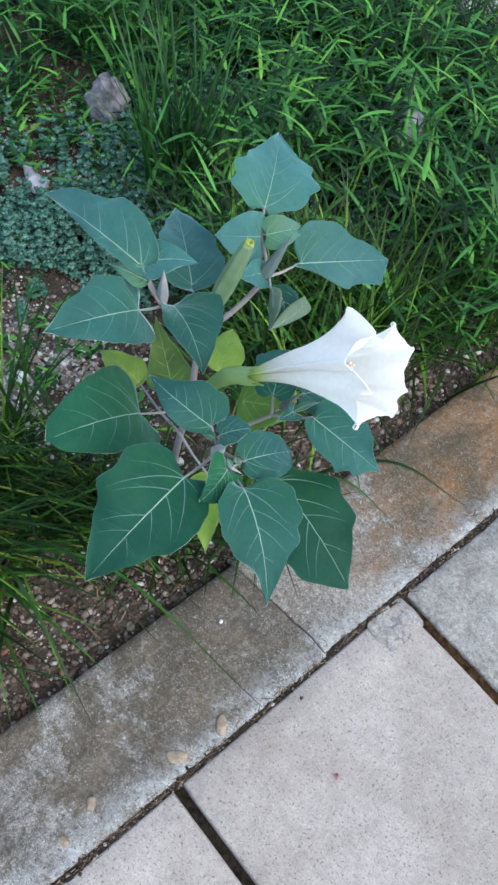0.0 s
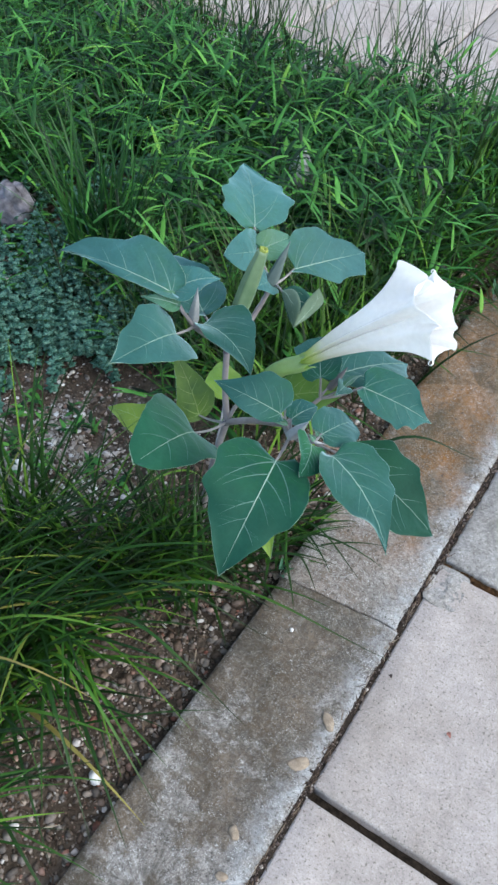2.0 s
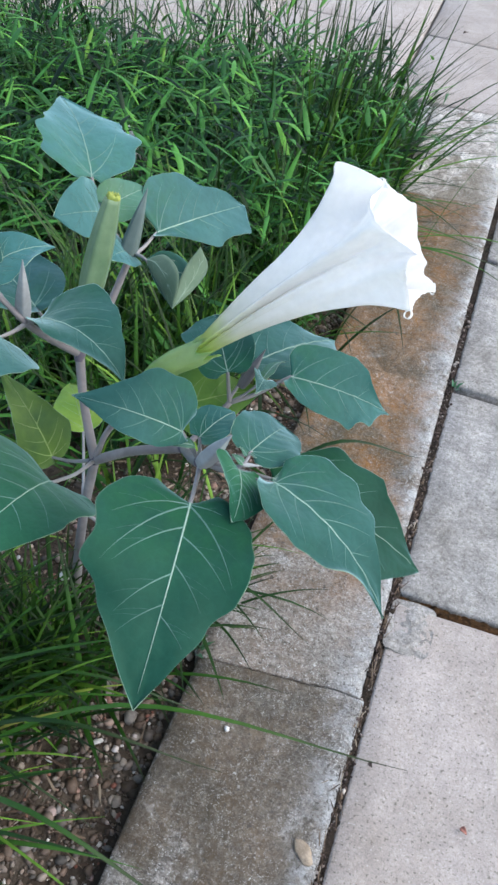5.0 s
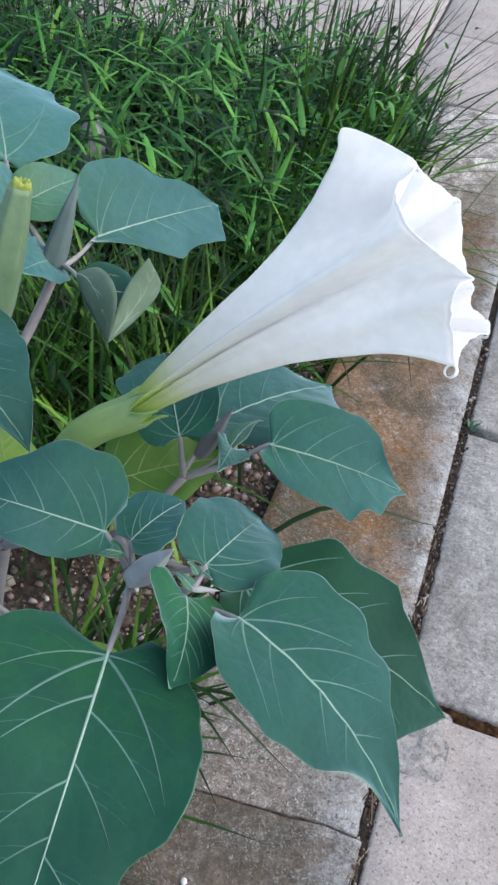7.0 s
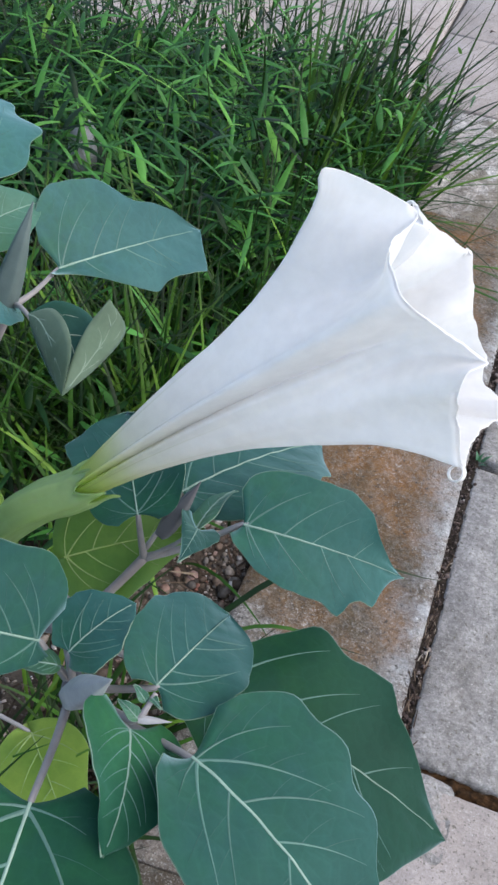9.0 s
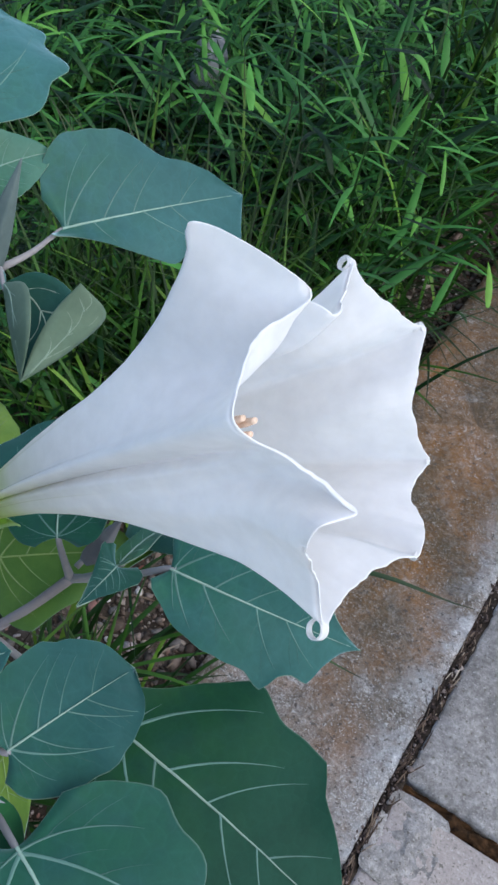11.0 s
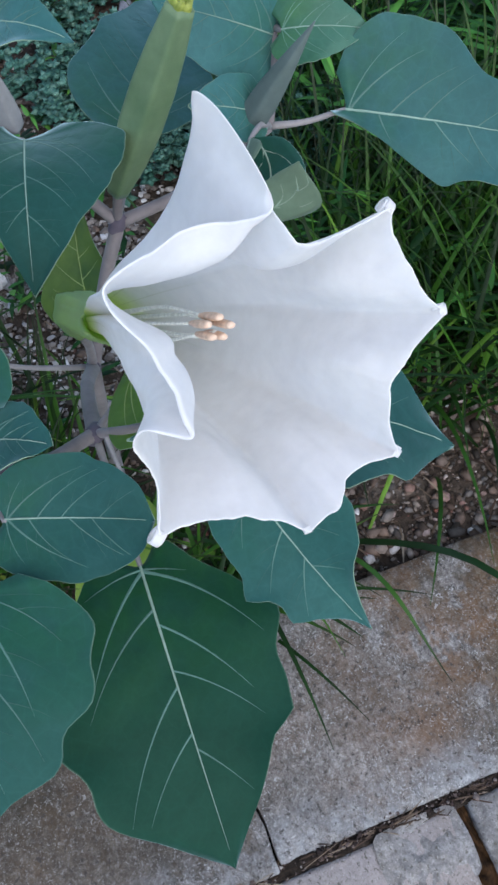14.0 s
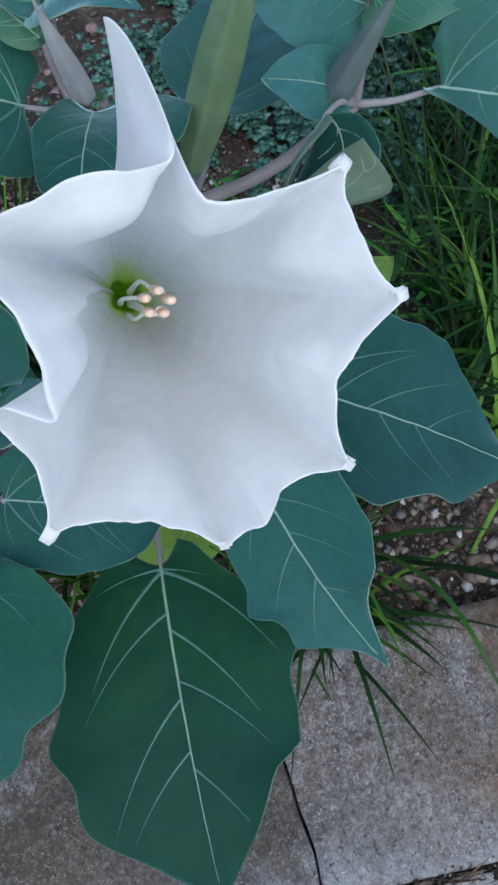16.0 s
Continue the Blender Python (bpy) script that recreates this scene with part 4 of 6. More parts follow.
    for i in range(n):
        u = i / (n - 1)
        r = float(np.interp(u, [0, 0.08, 0.3, 0.6, 0.85, 1.0], [0.0035, 0.0060, 0.0084, 0.0091, 0.0084, 0.0073]))
        t = unit(tang[i])
        side = unit(np.cross(t, FLOWER_UP))
        up = np.cross(side, t)
        for k in range(sides):
            a = 2 * math.pi * k / sides
            hug = min(1.0, max(0.0, (u - 0.72) / 0.28))
            rr = r * (1 + 0.09 * (1 - 0.8 * hug) * (1 - 2 * abs(math.sin(2.5 * a)) ** 0.8) + 0.10 * (1 - 0.6 * hug) * noise.noise((2.6 * math.cos(a), 2.6 * math.sin(a), 6 * u)))
            tooth = 1 - abs(((a / (2 * math.pi) * 5 + 0.5) % 1) - 0.5) * 2
            stretch = 0.015 * hug * (tooth ** 1.3 - 0.4 + 0.12 * math.sin(2 * a + 1))
            snug = float(np.interp(((c[i] - FLOWER_BASE) @ FLOWER_AX + stretch) / 0.177, *prof)) + 0.0007
            rr = rr * (1 - hug ** 1.5) + (max(0.0056, snug) + 0.0030 * hug ** 5 * (0.5 + noise.noise((1.8 * math.cos(a), 1.8 * math.sin(a), 2.0)))) * hug ** 1.5
            verts.append(c[i] + rr * (math.cos(a) * side + math.sin(a) * up) + t * stretch)
    calyx = mesh_ob("calyx", verts, grid_faces(n, sides, True), M_CALYX, plant, "pale green ribbed calyx")
    th = calyx.modifiers.new("thickness", "SOLIDIFY")
    th.thickness, th.offset = 0.0006, -1


def build_datura():
    plant = root("datura_plant", (-0.335, 0.238, -0.035), "thornapple plant with blue-green leaves and one white trumpet flower", "plant")
    F, J2, N1, N2 = (-0.295, 0.248, 0.268), (-0.207, 0.236, 0.334), (-0.322, 0.286, 0.352), (-0.340, 0.242, 0.412)
    N3, N4, NR = (-0.176, 0.190, 0.379), (-0.181, 0.268, 0.366), (-0.315, 0.374, 0.395)
    top = (-0.352, 0.392, 0.424)
    stems = [
        ([(-0.335, 0.238, -0.045), (-0.325, 0.242, 0.08), (-0.310, 0.245, 0.19), F], [0.0066, 0.0060, 0.0053, 0.0052]),
        ([F, (-0.312, 0.268, 0.315), N1], [0.0052, 0.0045, 0.0048]),
        ([F, (-0.255, 0.240, 0.305), J2], [0.0052, 0.0046, 0.0050]),
        ([J2, (-0.190, 0.212, 0.352), N3], [0.0044, 0.0038, 0.0044]),
        ([J2, (-0.192, 0.252, 0.352), N4], [0.0030, 0.0025, 0.0028]),
        ([N1, (-0.318, 0.330, 0.366), NR], [0.0042, 0.0038, 0.0036]),
        ([N1, (-0.335, 0.265, 0.380), N2], [0.0040, 0.0034, 0.0036]),
        ([NR, (-0.335, 0.385, 0.410), top, (-0.362, 0.403, 0.446)], [0.0030, 0.0024, 0.0022, 0.0016]),
        ([F, (-0.283, 0.249, 0.305), (-0.262, 0.246, 0.346)], [0.0034, 0.0030, 0.0036]),
        ([N1, (-0.321, 0.289, 0.372), (-0.319, 0.293, 0.386)], [0.0032, 0.0032, 0.0048]),
        ([N2, (-0.352, 0.238, 0.430), (-0.366, 0.236, 0.446)], [0.0028, 0.0024, 0.0020]),
    ]
    for pts, rad in stems:
        v, f = tube(pts, [0.86 * q for q in rad], 12)
        mesh_ob("stem", v, f, M_STEM, plant)
    # violet swellings where the stem forks
    for p, q in ((F, (0.004, 0.0, 0.006)), (J2, (0.005, -0.002, 0.002)), (N1, (-0.001, 0.004, 0.005)), (N3, (0.001, -0.005, 0.004))):
        c, d = np.array(p), np.array(q)
        v, f = tube([c - d, c, c + d], [0.0036, 0.0052, 0.0036], 14, 12)
        mesh_ob("stem_node", v, f, M_NODE, plant, "dark violet swelling at a fork of the stem")
    build_flower(plant)
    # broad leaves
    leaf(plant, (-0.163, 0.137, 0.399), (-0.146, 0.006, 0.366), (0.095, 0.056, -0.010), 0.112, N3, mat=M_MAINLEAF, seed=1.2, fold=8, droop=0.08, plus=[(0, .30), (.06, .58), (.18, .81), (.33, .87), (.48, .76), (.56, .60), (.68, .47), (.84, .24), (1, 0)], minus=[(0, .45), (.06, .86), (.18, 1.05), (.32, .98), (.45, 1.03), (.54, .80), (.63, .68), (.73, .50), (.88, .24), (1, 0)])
    leaf(plant, (-0.117, 0.172, 0.403), (-0.022, 0.125, 0.360), (0.056, 0.058, -0.036), 0.086, N3, seed=2.1, fold=5, droop=0.12, teeth=0.3, plus=[(0, .45), (.05, .9), (.14, 1.12), (.22, 1.12), (.32, 1.2), (.42, 1.0), (.54, .92), (.64, .56), (.82, .26), (1, 0)], minus=[(0, .25), (.06, .55), (.2, .85), (.38, .90), (.48, .74), (.57, .68), (.68, .34), (.84, .15), (1, 0)])
    # low leaf beneath the flower, in the leaf colour darkened for shade
    leaf(plant, (-0.132, 0.236, 0.331), (-0.001, 0.232, 0.278), (0.017, 0.046, -0.006), 0.098, J2, mat=M_SHADELEAF, seed=2.7, fold=8, droop=0.08, teeth=0.3, plus=[(0, .2), (.07, .48), (.18, .86), (.28, 1.13), (.40, .98), (.57, .95), (.63, .72), (.80, .42), (1, 0)], minus=[(0, .3), (.09, .65), (.22, .95), (.36, 1.0), (.47, 1.14), (.56, 1.02), (.70, .95), (.85, .49), (.93, .25), (1, 0)])
    leaf(plant, (-0.191, 0.192, 0.402), (-0.262, 0.168, 0.432), (-0.005, 0.046, 0.030), 0.064, N3, mat=M_MIDLEAF, seed=0.4, fold=10, droop=0.16, plus=[(0, .45), (.05, .85), (.14, 1.07), (.41, 1.06), (.63, .62), (.8, .3), (1, 0)], minus=[(0, .15), (.09, .35), (.32, .58), (.55, .52), (.78, .27), (1, 0)])
    leaf(plant, (-0.293, 0.175, 0.320), (-0.286, 0.056, 0.388), (0.090, -0.052, -0.009), 0.106, F, mat=M_GREENLEAF, seed=3.3, fold=8, droop=0.10, teeth=0.06, label="broad dull green leaf yellowing at its tip", plus=[(0, .5), (.08, .8), (.19, .92), (.42, .78), (.58, .74), (.82, .46), (.94, .28), (1, 0)], minus=[(0, .6), (.05, 1.0), (.12, 1.12), (.3, 1.05), (.51, .92), (.75, .62), (.93, .34), (1, 0)])
    leaf(plant, (-0.348, 0.218, 0.415), (-0.352, 0.106, 0.455), (0.059, -0.018, -0.036), 0.078, N2, mat=M_MIDLEAF, seed=4.1, fold=10, droop=0.12, teeth=0.10, plus=[(0, .6), (.05, .95), (.15, 1.0), (.33, .92), (.62, .58), (.85, .3), (1, 0)], minus=[(0, .45), (.13, .86), (.3, .97), (.45, 1.03), (.6, .78), (.75, .61), (.9, .22), (1, 0)])
    leaf(plant, (-0.333, 0.251, 0.413), (-0.254, 0.231, 0.391), (0.020, 0.056, -0.010), 0.066, N2, seed=5.2, fold=12, droop=0.18, teeth=0.08, plus=[(0, .6), (.06, 1.2), (.2, 1.5), (.45, 1.24), (.68, .74), (.86, .36), (1, 0)], minus=[(0, .3), (.13, .55), (.31, .74), (.54, .62), (.73, .40), (.88, .2), (1, 0)])
    leaf(plant, (-0.366, 0.238, 0.452), (-0.503, 0.209, 0.468), (-0.015, 0.051, 0.024), 0.074, N2, mat=M_SKYLEAF, seed=1.7, fold=12, droop=0.10, teeth=0.3, plus=[(0, .35), (.08, .8), (.21, 1.12), (.41, 1.2), (.50, .92), (.57, .82), (.81, .5), (.92, .2), (1, 0)], minus=[(0, .1), (.1, .3), (.37, .3), (.63, .16), (1, 0)])
    leaf(plant, (-0.376, 0.312, 0.366), (-0.490, 0.374, 0.368), (0.061, 0.074, -0.013), 0.092, N1, mat=M_SKYLEAF, seed=6.0, fold=10, droop=0.06, teeth=0.2)
    leaf(plant, (-0.362, 0.403, 0.446), (-0.430, 0.480, 0.470), (0.042, 0.094, -0.038), 0.112, top, mat=M_SKYLEAF, seed=0.9, fold=9, droop=0.08, teeth=0.28, plus=[(0, .15), (.07, .32), (.19, .77), (.32, .86), (.45, 1.01), (.56, .84), (.67, .84), (.74, .50), (.85, .26), (1, 0)], minus=[(0, .25), (.05, .58), (.13, .90), (.22, .85), (.32, .95), (.42, .72), (.51, .66), (.67, .42), (.85, .2), (1, 0)])
    leaf(plant, (-0.305, 0.413, 0.401), (-0.257, 0.517, 0.383), (0.043, 0.039, -0.028), 0.080, NR, mat=M_SKYLEAF, seed=1.9, fold=8, droop=0.05, plus=[(0, .05), (.08, .15), (.22, .36), (.34, .59), (.50, .80), (.57, .70), (.66, .68), (.85, .74), (.92, .42), (1, 0)], minus=[(0, .4), (.06, .95), (.19, 1.16), (.30, 1.16), (.42, 1.11), (.54, .76), (.77, .42), (1, 0)])
    leaf(plant, (-0.139, 0.285, 0.395), (-0.060, 0.318, 0.354), (-0.014, 0.045, 0.030), 0.064, N4, mat=M_MIDLEAF, seed=2.4, fold=10, droop=0.10, teeth=0.3, plus=[(0, .45), (.04, .75), (.12, .88), (.28, .95), (.44, .94), (.61, .76), (.70, .42), (.87, .14), (1, 0)], minus=[(0, .2), (.05, .42), (.12, .59), (.30, .78), (.46, .80), (.55, .94), (.60, .72), (.67, .60), (.74, .66), (.80, .40), (.88, .16), (1, 0)])
    leaf(plant, (-0.178, 0.306, 0.376), (-0.126, 0.392, 0.352), (0.086, -0.052, 0.0), 0.090, (-0.183, 0.274, 0.365), mat=M_MIDLEAF, stalk_r=0.0012, seed=3.0, fold=6, droop=0.06, plus=[(0, .3), (.1, .62), (.3, .85), (.5, .92), (.57, .84), (.68, .66), (.77, .62), (.88, .3), (1, 0)], minus=[(0, .35), (.1, .72), (.3, 1.02), (.45, 1.0), (.57, .88), (.66, .66), (.75, .50), (.88, .22), (1, 0)])
    leaf(plant, (-0.185, 0.269, 0.396), (-0.213, 0.315, 0.408), (0.045, -0.017, -0.002), 0.062, N4, seed=3.9, fold=8, droop=0.08, plus=[(0, .3), (.05, .58), (.18, .75), (.34, .83), (.6, .66), (.8, .5), (.94, .25), (1, 0)], minus=[(0, .3), (.05, .58), (.16, .70), (.36, .74), (.51, .86), (.70, .97), (.82, .68), (.92, .45), (1, 0)])
    # young and small leaves
    leaf(plant, (-0.141, 0.193, 0.401), (-0.130, 0.248, 0.377), (0.046, 0.010, -0.021), 0.056, N3, mat=M_MIDLEAF, seed=1.1, fold=6, droop=0.08, cordate=0.10, plus=[(0, .3), (.05, .66), (.21, .88), (.44, .94), (.68, .80), (.89, .48), (1, 0)], minus=[(0, .3), (.06, .66), (.22, .88), (.46, .94), (.72, .76), (.90, .43), (1, 0)])
    leaf(plant, (-0.178, 0.192, 0.402), (-0.162, 0.2195, 0.408), (0.040, -0.028, 0.0), 0.034, N3, mat=M_MIDLEAF, seed=2.2, fold=8, droop=0.10, cordate=0.10, veins=3, plus=[(0, .35), (.05, .64), (.19, .93), (.44, .92), (.70, .60), (.88, .34), (1, 0)], minus=[(0, .35), (.06, .6), (.15, .86), (.34, 1.05), (.56, .96), (.78, .58), (.92, .32), (1, 0)])
    leaf(plant, (-0.142, 0.172, 0.405), (-0.131, 0.129, 0.404), (0.026, 0.011, -0.025), 0.046, N3, mat=M_GREENLEAF, seed=3.2, fold=5, droop=0.10, cordate=0.16, veins=4, wave=0.03, plus=[(0, .6), (.05, 1.0), (.16, 1.2), (.30, 1.18), (.56, .86), (.83, .45), (1, 0)], minus=[(0, .6), (.05, .9), (.14, 1.0), (.45, .75), (.70, .4), (.9, .14), (1, 0)])
    leaf(plant, (-0.181, 0.188, 0.396), (-0.199, 0.180, 0.396), (0.006, -0.016, 0.004), 0.013, N3, mat=M_YOUNG, seed=4.2, fold=10, teeth=0.03, veins=3, stalk_r=0.0009)
    leaf(plant, (-0.157, 0.273, 0.396), (-0.156, 0.248, 0.403), (0.019, 0.002, -0.010), 0.021, N4, mat=M_LEAF, seed=5.1, fold=4, droop=0.06, cordate=0.26, veins=3, stalk_r=0.0011, plus=[(0, .6), (.04, 1.0), (.12, 1.05), (.3, .84), (.60, .45), (1, 0)], minus=[(0, .6), (.04, 1.0), (.12, 1.0), (.3, .74), (.58, .37), (1, 0)])
    leaf(plant, (-0.159, 0.277, 0.390), (-0.151, 0.312, 0.384), (0.030, -0.006, 0.012), 0.013, N4, mat=M_YOUNG, seed=5.9, fold=14, teeth=0.03, veins=3, stalk_r=0.0009)
    leaf(plant, (-0.349, 0.391, 0.421), (-0.359, 0.330, 0.450), (-0.016, 0.035, 0.018), 0.056, top, mat=M_SKYLEAF, seed=0.2, fold=8, droop=0.12, veins=3, cordate=0.10, plus=[(0, .4), (.05, .7), (.2, .98), (.45, 1.0), (.7, .76), (.88, .42), (1, 0)], minus=[(0, .4), (.05, .7), (.2, .95), (.45, .98), (.7, .76), (.88, .4), (1, 0)])
    leaf(plant, (-0.343, 0.392, 0.428), (-0.325, 0.434, 0.428), (-0.70, 0.31, 0.50), 0.040, top, mat=M_YOUNG, seed=0.8, fold=8, droop=0.10, veins=3, cordate=0.12, plus=[(0, .4), (.06, .8), (.25, 1.0), (.5, .85), (.78, .45), (1, 0)], minus=[(0, .4), (.06, .8), (.25, 1.0), (.5, .85), (.78, .45), (1, 0)])
    leaf(plant, (-0.314, 0.368, 0.406), (-0.314, 0.331, 0.422), (0.63, -0.25, -0.40), 0.036, NR, mat=M_SKYLEAF, seed=1.4, fold=8, droop=0.10, veins=3, cordate=0.10, plus=[(0, .4), (.06, .7), (.25, 1.0), (.5, .95), (.75, .6), (.92, .26), (1, 0)], minus=[(0, .4), (.06, .7), (.25, .95), (.5, .9), (.75, .58), (.92, .24), (1, 0)])
    leaf(plant, (-0.372, 0.243, 0.449), (-0.334, 0.286, 0.456), (-0.030, 0.030, 0.012), 0.046, N2, mat=M_SKYLEAF, seed=2.6, fold=10, droop=0.16, teeth=0.04, veins=4)
    leaf(plant, (-0.358, 0.236, 0.440), (-0.392, 0.212, 0.452), (0.010, 0.030, 0.004), 0.026, N2, mat=M_YOUNG, seed=3.6, fold=14, droop=0.12, teeth=0.04, veins=4)
    # a shoot that is just unfolding
    v, f = tube([N3, (-0.148, 0.178, 0.398), (-0.1403, 0.1766, 0.4069), (-0.1377, 0.1857, 0.411)], [0.0022, 0.0018, 0.0014, 0.0010], 8, 14)
    mesh_ob("shoot", v, f, M_PETIOLE, plant, "grey-violet young shoot")
    v, f = spindle((-0.1405, 0.1756, 0.4064), (-0.1284, 0.1797, 0.4063), 0.0016, 5, 0.9, 0.5)
    mesh_ob("flower_bud", v, f, M_BUD, plant, "tiny pale violet bud")
    leaf(plant, (-0.1402, 0.1819, 0.4095), (-0.1462, 0.1848, 0.4128), (0.003, 0.004, 0.000), 0.0042, None, mat=M_YOUNG, seed=1.3, fold=22, teeth=0.02, veins=2)
    leaf(plant, (-0.1405, 0.1756, 0.4075), (-0.1497, 0.1782, 0.4110), (0.004, 0.007, 0.000), 0.0062, None, mat=M_YOUNG, seed=2.3, fold=20, teeth=0.02, veins=3)
    leaf(plant, (-0.1385, 0.1835, 0.4105), (-0.1330, 0.1800, 0.4120), (0.003, 0.004, 0.000), 0.0034, None, mat=M_YOUNG, seed=4.3, fold=22, teeth=0.02, veins=2)
    # the folded leaf
    folded_leaf(plant, NR)
    # yellowing low leaves
    low = (-0.308, 0.240, 0.20)
    leaf(plant, (-0.370, 0.360, 0.170), (-0.420, 0.425, 0.160), (0.060, 0.030, 0.000), 0.060, low, mat=M_YELLOW, seed=1.0, fold=6, teeth=0.08, label="yellow-green old leaf")
    leaf(plant, (-0.425, 0.262, 0.160), (-0.500, 0.250, 0.165), (0.010, 0.060, 0.010), 0.056, low, mat=M_YELLOW, seed=2.0, fold=6, teeth=0.08, label="yellow-green old leaf")
    leaf(plant, (-0.345, 0.258, 0.240), (-0.395, 0.272, 0.320), (0.030, 0.060, 0.000), 0.058, F, mat=M_MOTTLED, seed=3.0, fold=10, teeth=0.08, label="old leaf mottled dark green and yellow")
    leaf(plant, (-0.222, 0.262, 0.350), (-0.164, 0.306, 0.352), (-0.030, 0.040, 0.020), 0.066, J2, mat=M_LIME, seed=4.0, fold=6, teeth=0.08, label="lime-green leaf under the flower")
    leaf(plant, (-0.250, 0.245, 0.160), (-0.178, 0.182, 0.135), (0.040, 0.040, 0.000), 0.060, low, mat=M_YELLOW, seed=5.0, fold=6, teeth=0.08, label="yellow-green old leaf")
    # buds and the spent flower's sleeve
    v, f = spindle((-0.172, 0.182, 0.388), (-0.149, 0.173, 0.435), 0.0064, 5, 0.9, 0.55)
    mesh_ob("flower_bud", v, f, M_BUD, plant, "grey-violet closed bud")
    v, f = spindle((-0.1752, 0.2752, 0.380), (-0.161, 0.284, 0.4155), 0.0046, 5, 0.9, 0.55)
    mesh_ob("flower_bud", v, f, M_VIOLETBUD, plant, "grey-violet closed bud")
    v, f = spindle((-0.346, 0.248, 0.412), (-0.335, 0.242, 0.472), 0.0062, 5, 0.9, 0.5)
    mesh_ob("flower_bud", v, f, M_BUD, plant, "grey-violet closed bud")
    v, f = spindle((-0.313, 0.362, 0.402), (-0.305, 0.393, 0.456), 0.0076, 5, 0.9, 0.5)
    mesh_ob("flower_bud", v, f, M_DARKBUD, plant, "dark grey-green pointed bud")
    a, b = np.array((-0.320, 0.289, 0.376)), np.array((-0.306, 0.330, 0.480))
    v, f = tube([a, a + 0.35 * (b - a), a + 0.7 * (b - a), b], [0.0054, 0.0090, 0.0106, 0.0104, 0.0088, 0.0064], 60, 30, 5, 0.12)
    sc = mesh_ob("spent_flower", v, f, M_SPENT, plant, "olive ribbed sleeve of a closed flower")
    # a torn crown round the hollow end
    ax = unit(b - a)
    sx = unit(np.cross(ax, (0.3, 0.8, 0.1)))
    sy = np.cross(ax, sx)
    v = []
    for i, (r, z) in enumerate(((0.0046, -0.003), (0.0052, 0.001), (0.0047, 0.004), (0.0036, 0.0042), (0.0024, 0.001), (0.0004, -0.002))):
        for k in range(40):
            q = 2 * math.pi * k / 40
            rr, zz = r * (1 + 0.12 * math.sin(5 * q) + 0.10 * noise.noise((3 * math.cos(q), 3 * math.sin(q), i))), z + (0.0022 * noise.noise((4 * math.cos(q), 4 * math.sin(q), 5.0)) if i in (2, 3) else 0)
            v.append(b + ax * zz + rr * (math.cos(q) * sx + math.sin(q) * sy))
    f = grid_faces(6, 40, True)
    mesh_ob("withered_tip", v, f, M_SPENTTIP, sc, "yellow-green torn crown")


# ---- grasses, stonecrop and stones of the bed ----
def blades(base, az, lean, length, width, droop, segs=7, fold=0.25):
    """Arrays of arching blades as one mesh: each bends from its lean towards the ground."""
    base = np.asarray(base, float)
    n = len(base)
    az, lean, length, width, droop = (np.broadcast_to(np.asarray(a, float), (n,)) for a in (az, lean, length, width, droop))
    out = np.stack([np.cos(az), np.sin(az), 0 * az], -1)
    side = np.stack([-np.sin(az), np.cos(az), 0 * az], -1)
    p = base.copy()
    verts = np.zeros((n, segs + 1, 3, 3))
    for i in range(segs + 1):
        s = i / segs
        ang = lean + droop * s**1.4
        d = out * np.sin(ang)[:, None] + np.array([0, 0, 1.0]) * np.cos(ang)[:, None]
        nn = np.cross(side, d)
        w = (width * 0.5 * np.minimum(1, 0.45 + 2.2 * s) * (1 - s**2.4) + 0.00015)[:, None]
        verts[:, i, 0] = p - side * w
        verts[:, i, 1] = p - nn * w * fold
        verts[:, i, 2] = p + side * w
        p = p + d * (length / segs)[:, None]
    f = []
    for i in range(segs):
        for j in range(2):
            a = i * 3 + j
            f.append((a, a + 1, a + 4, a + 3))
    f = np.array(f)
    faces = (f[None] + (np.arange(n) * (segs + 1) * 3)[:, None, None]).reshape(-1, 4)
    return verts.reshape(-1, 3), faces


def on_soil(xy):
    return np.array([(x, y, soil_height(x, y) - 0.004) for x, y in xy])


def sedge_clump(cx, cy, count, spread, length, lean, label, az=None, az_spread=math.pi, width=0.0052, mat=None, droop=(0.6, 1.7), name="sedge_clump", single=False):
    xy = np.stack([cx + rng.normal(0, spread, count), cy + rng.normal(0, spread, count)], -1)
    a = rng.uniform(-math.pi, math.pi, count) if az is None else az + rng.uniform(-az_spread, az_spread, count)
    v, f = blades(on_soil(xy), a, rng.uniform(*lean, count), rng.uniform(*length, count), rng.uniform(0.7, 1.25, count) * width, rng.uniform(*droop, count), 9)
    if single:
        tuft = root(name, (cx, cy, soil_height(cx, cy)), label, "grass clump", "grass clumps in the bed")
        nv, nf = len(v) // count, len(f) // count
        uv = [(0.5, (i // 3) / 9) for i in range(nv)]
        for k in range(count):
            mesh_ob("blade", v[k * nv : (k + 1) * nv], f[:nf], mat or M_SEDGE1, tuft, uv=uv)
        return tuft
    ob = mesh_ob(name, v, f, mat or M_DARKSEDGE, uv=[(0.5, (i % 30 // 3) / 9) for i in range(len(v))])
    return tagged(ob, label, "grass clump", group="grass clumps in the bed", kind="stuff")


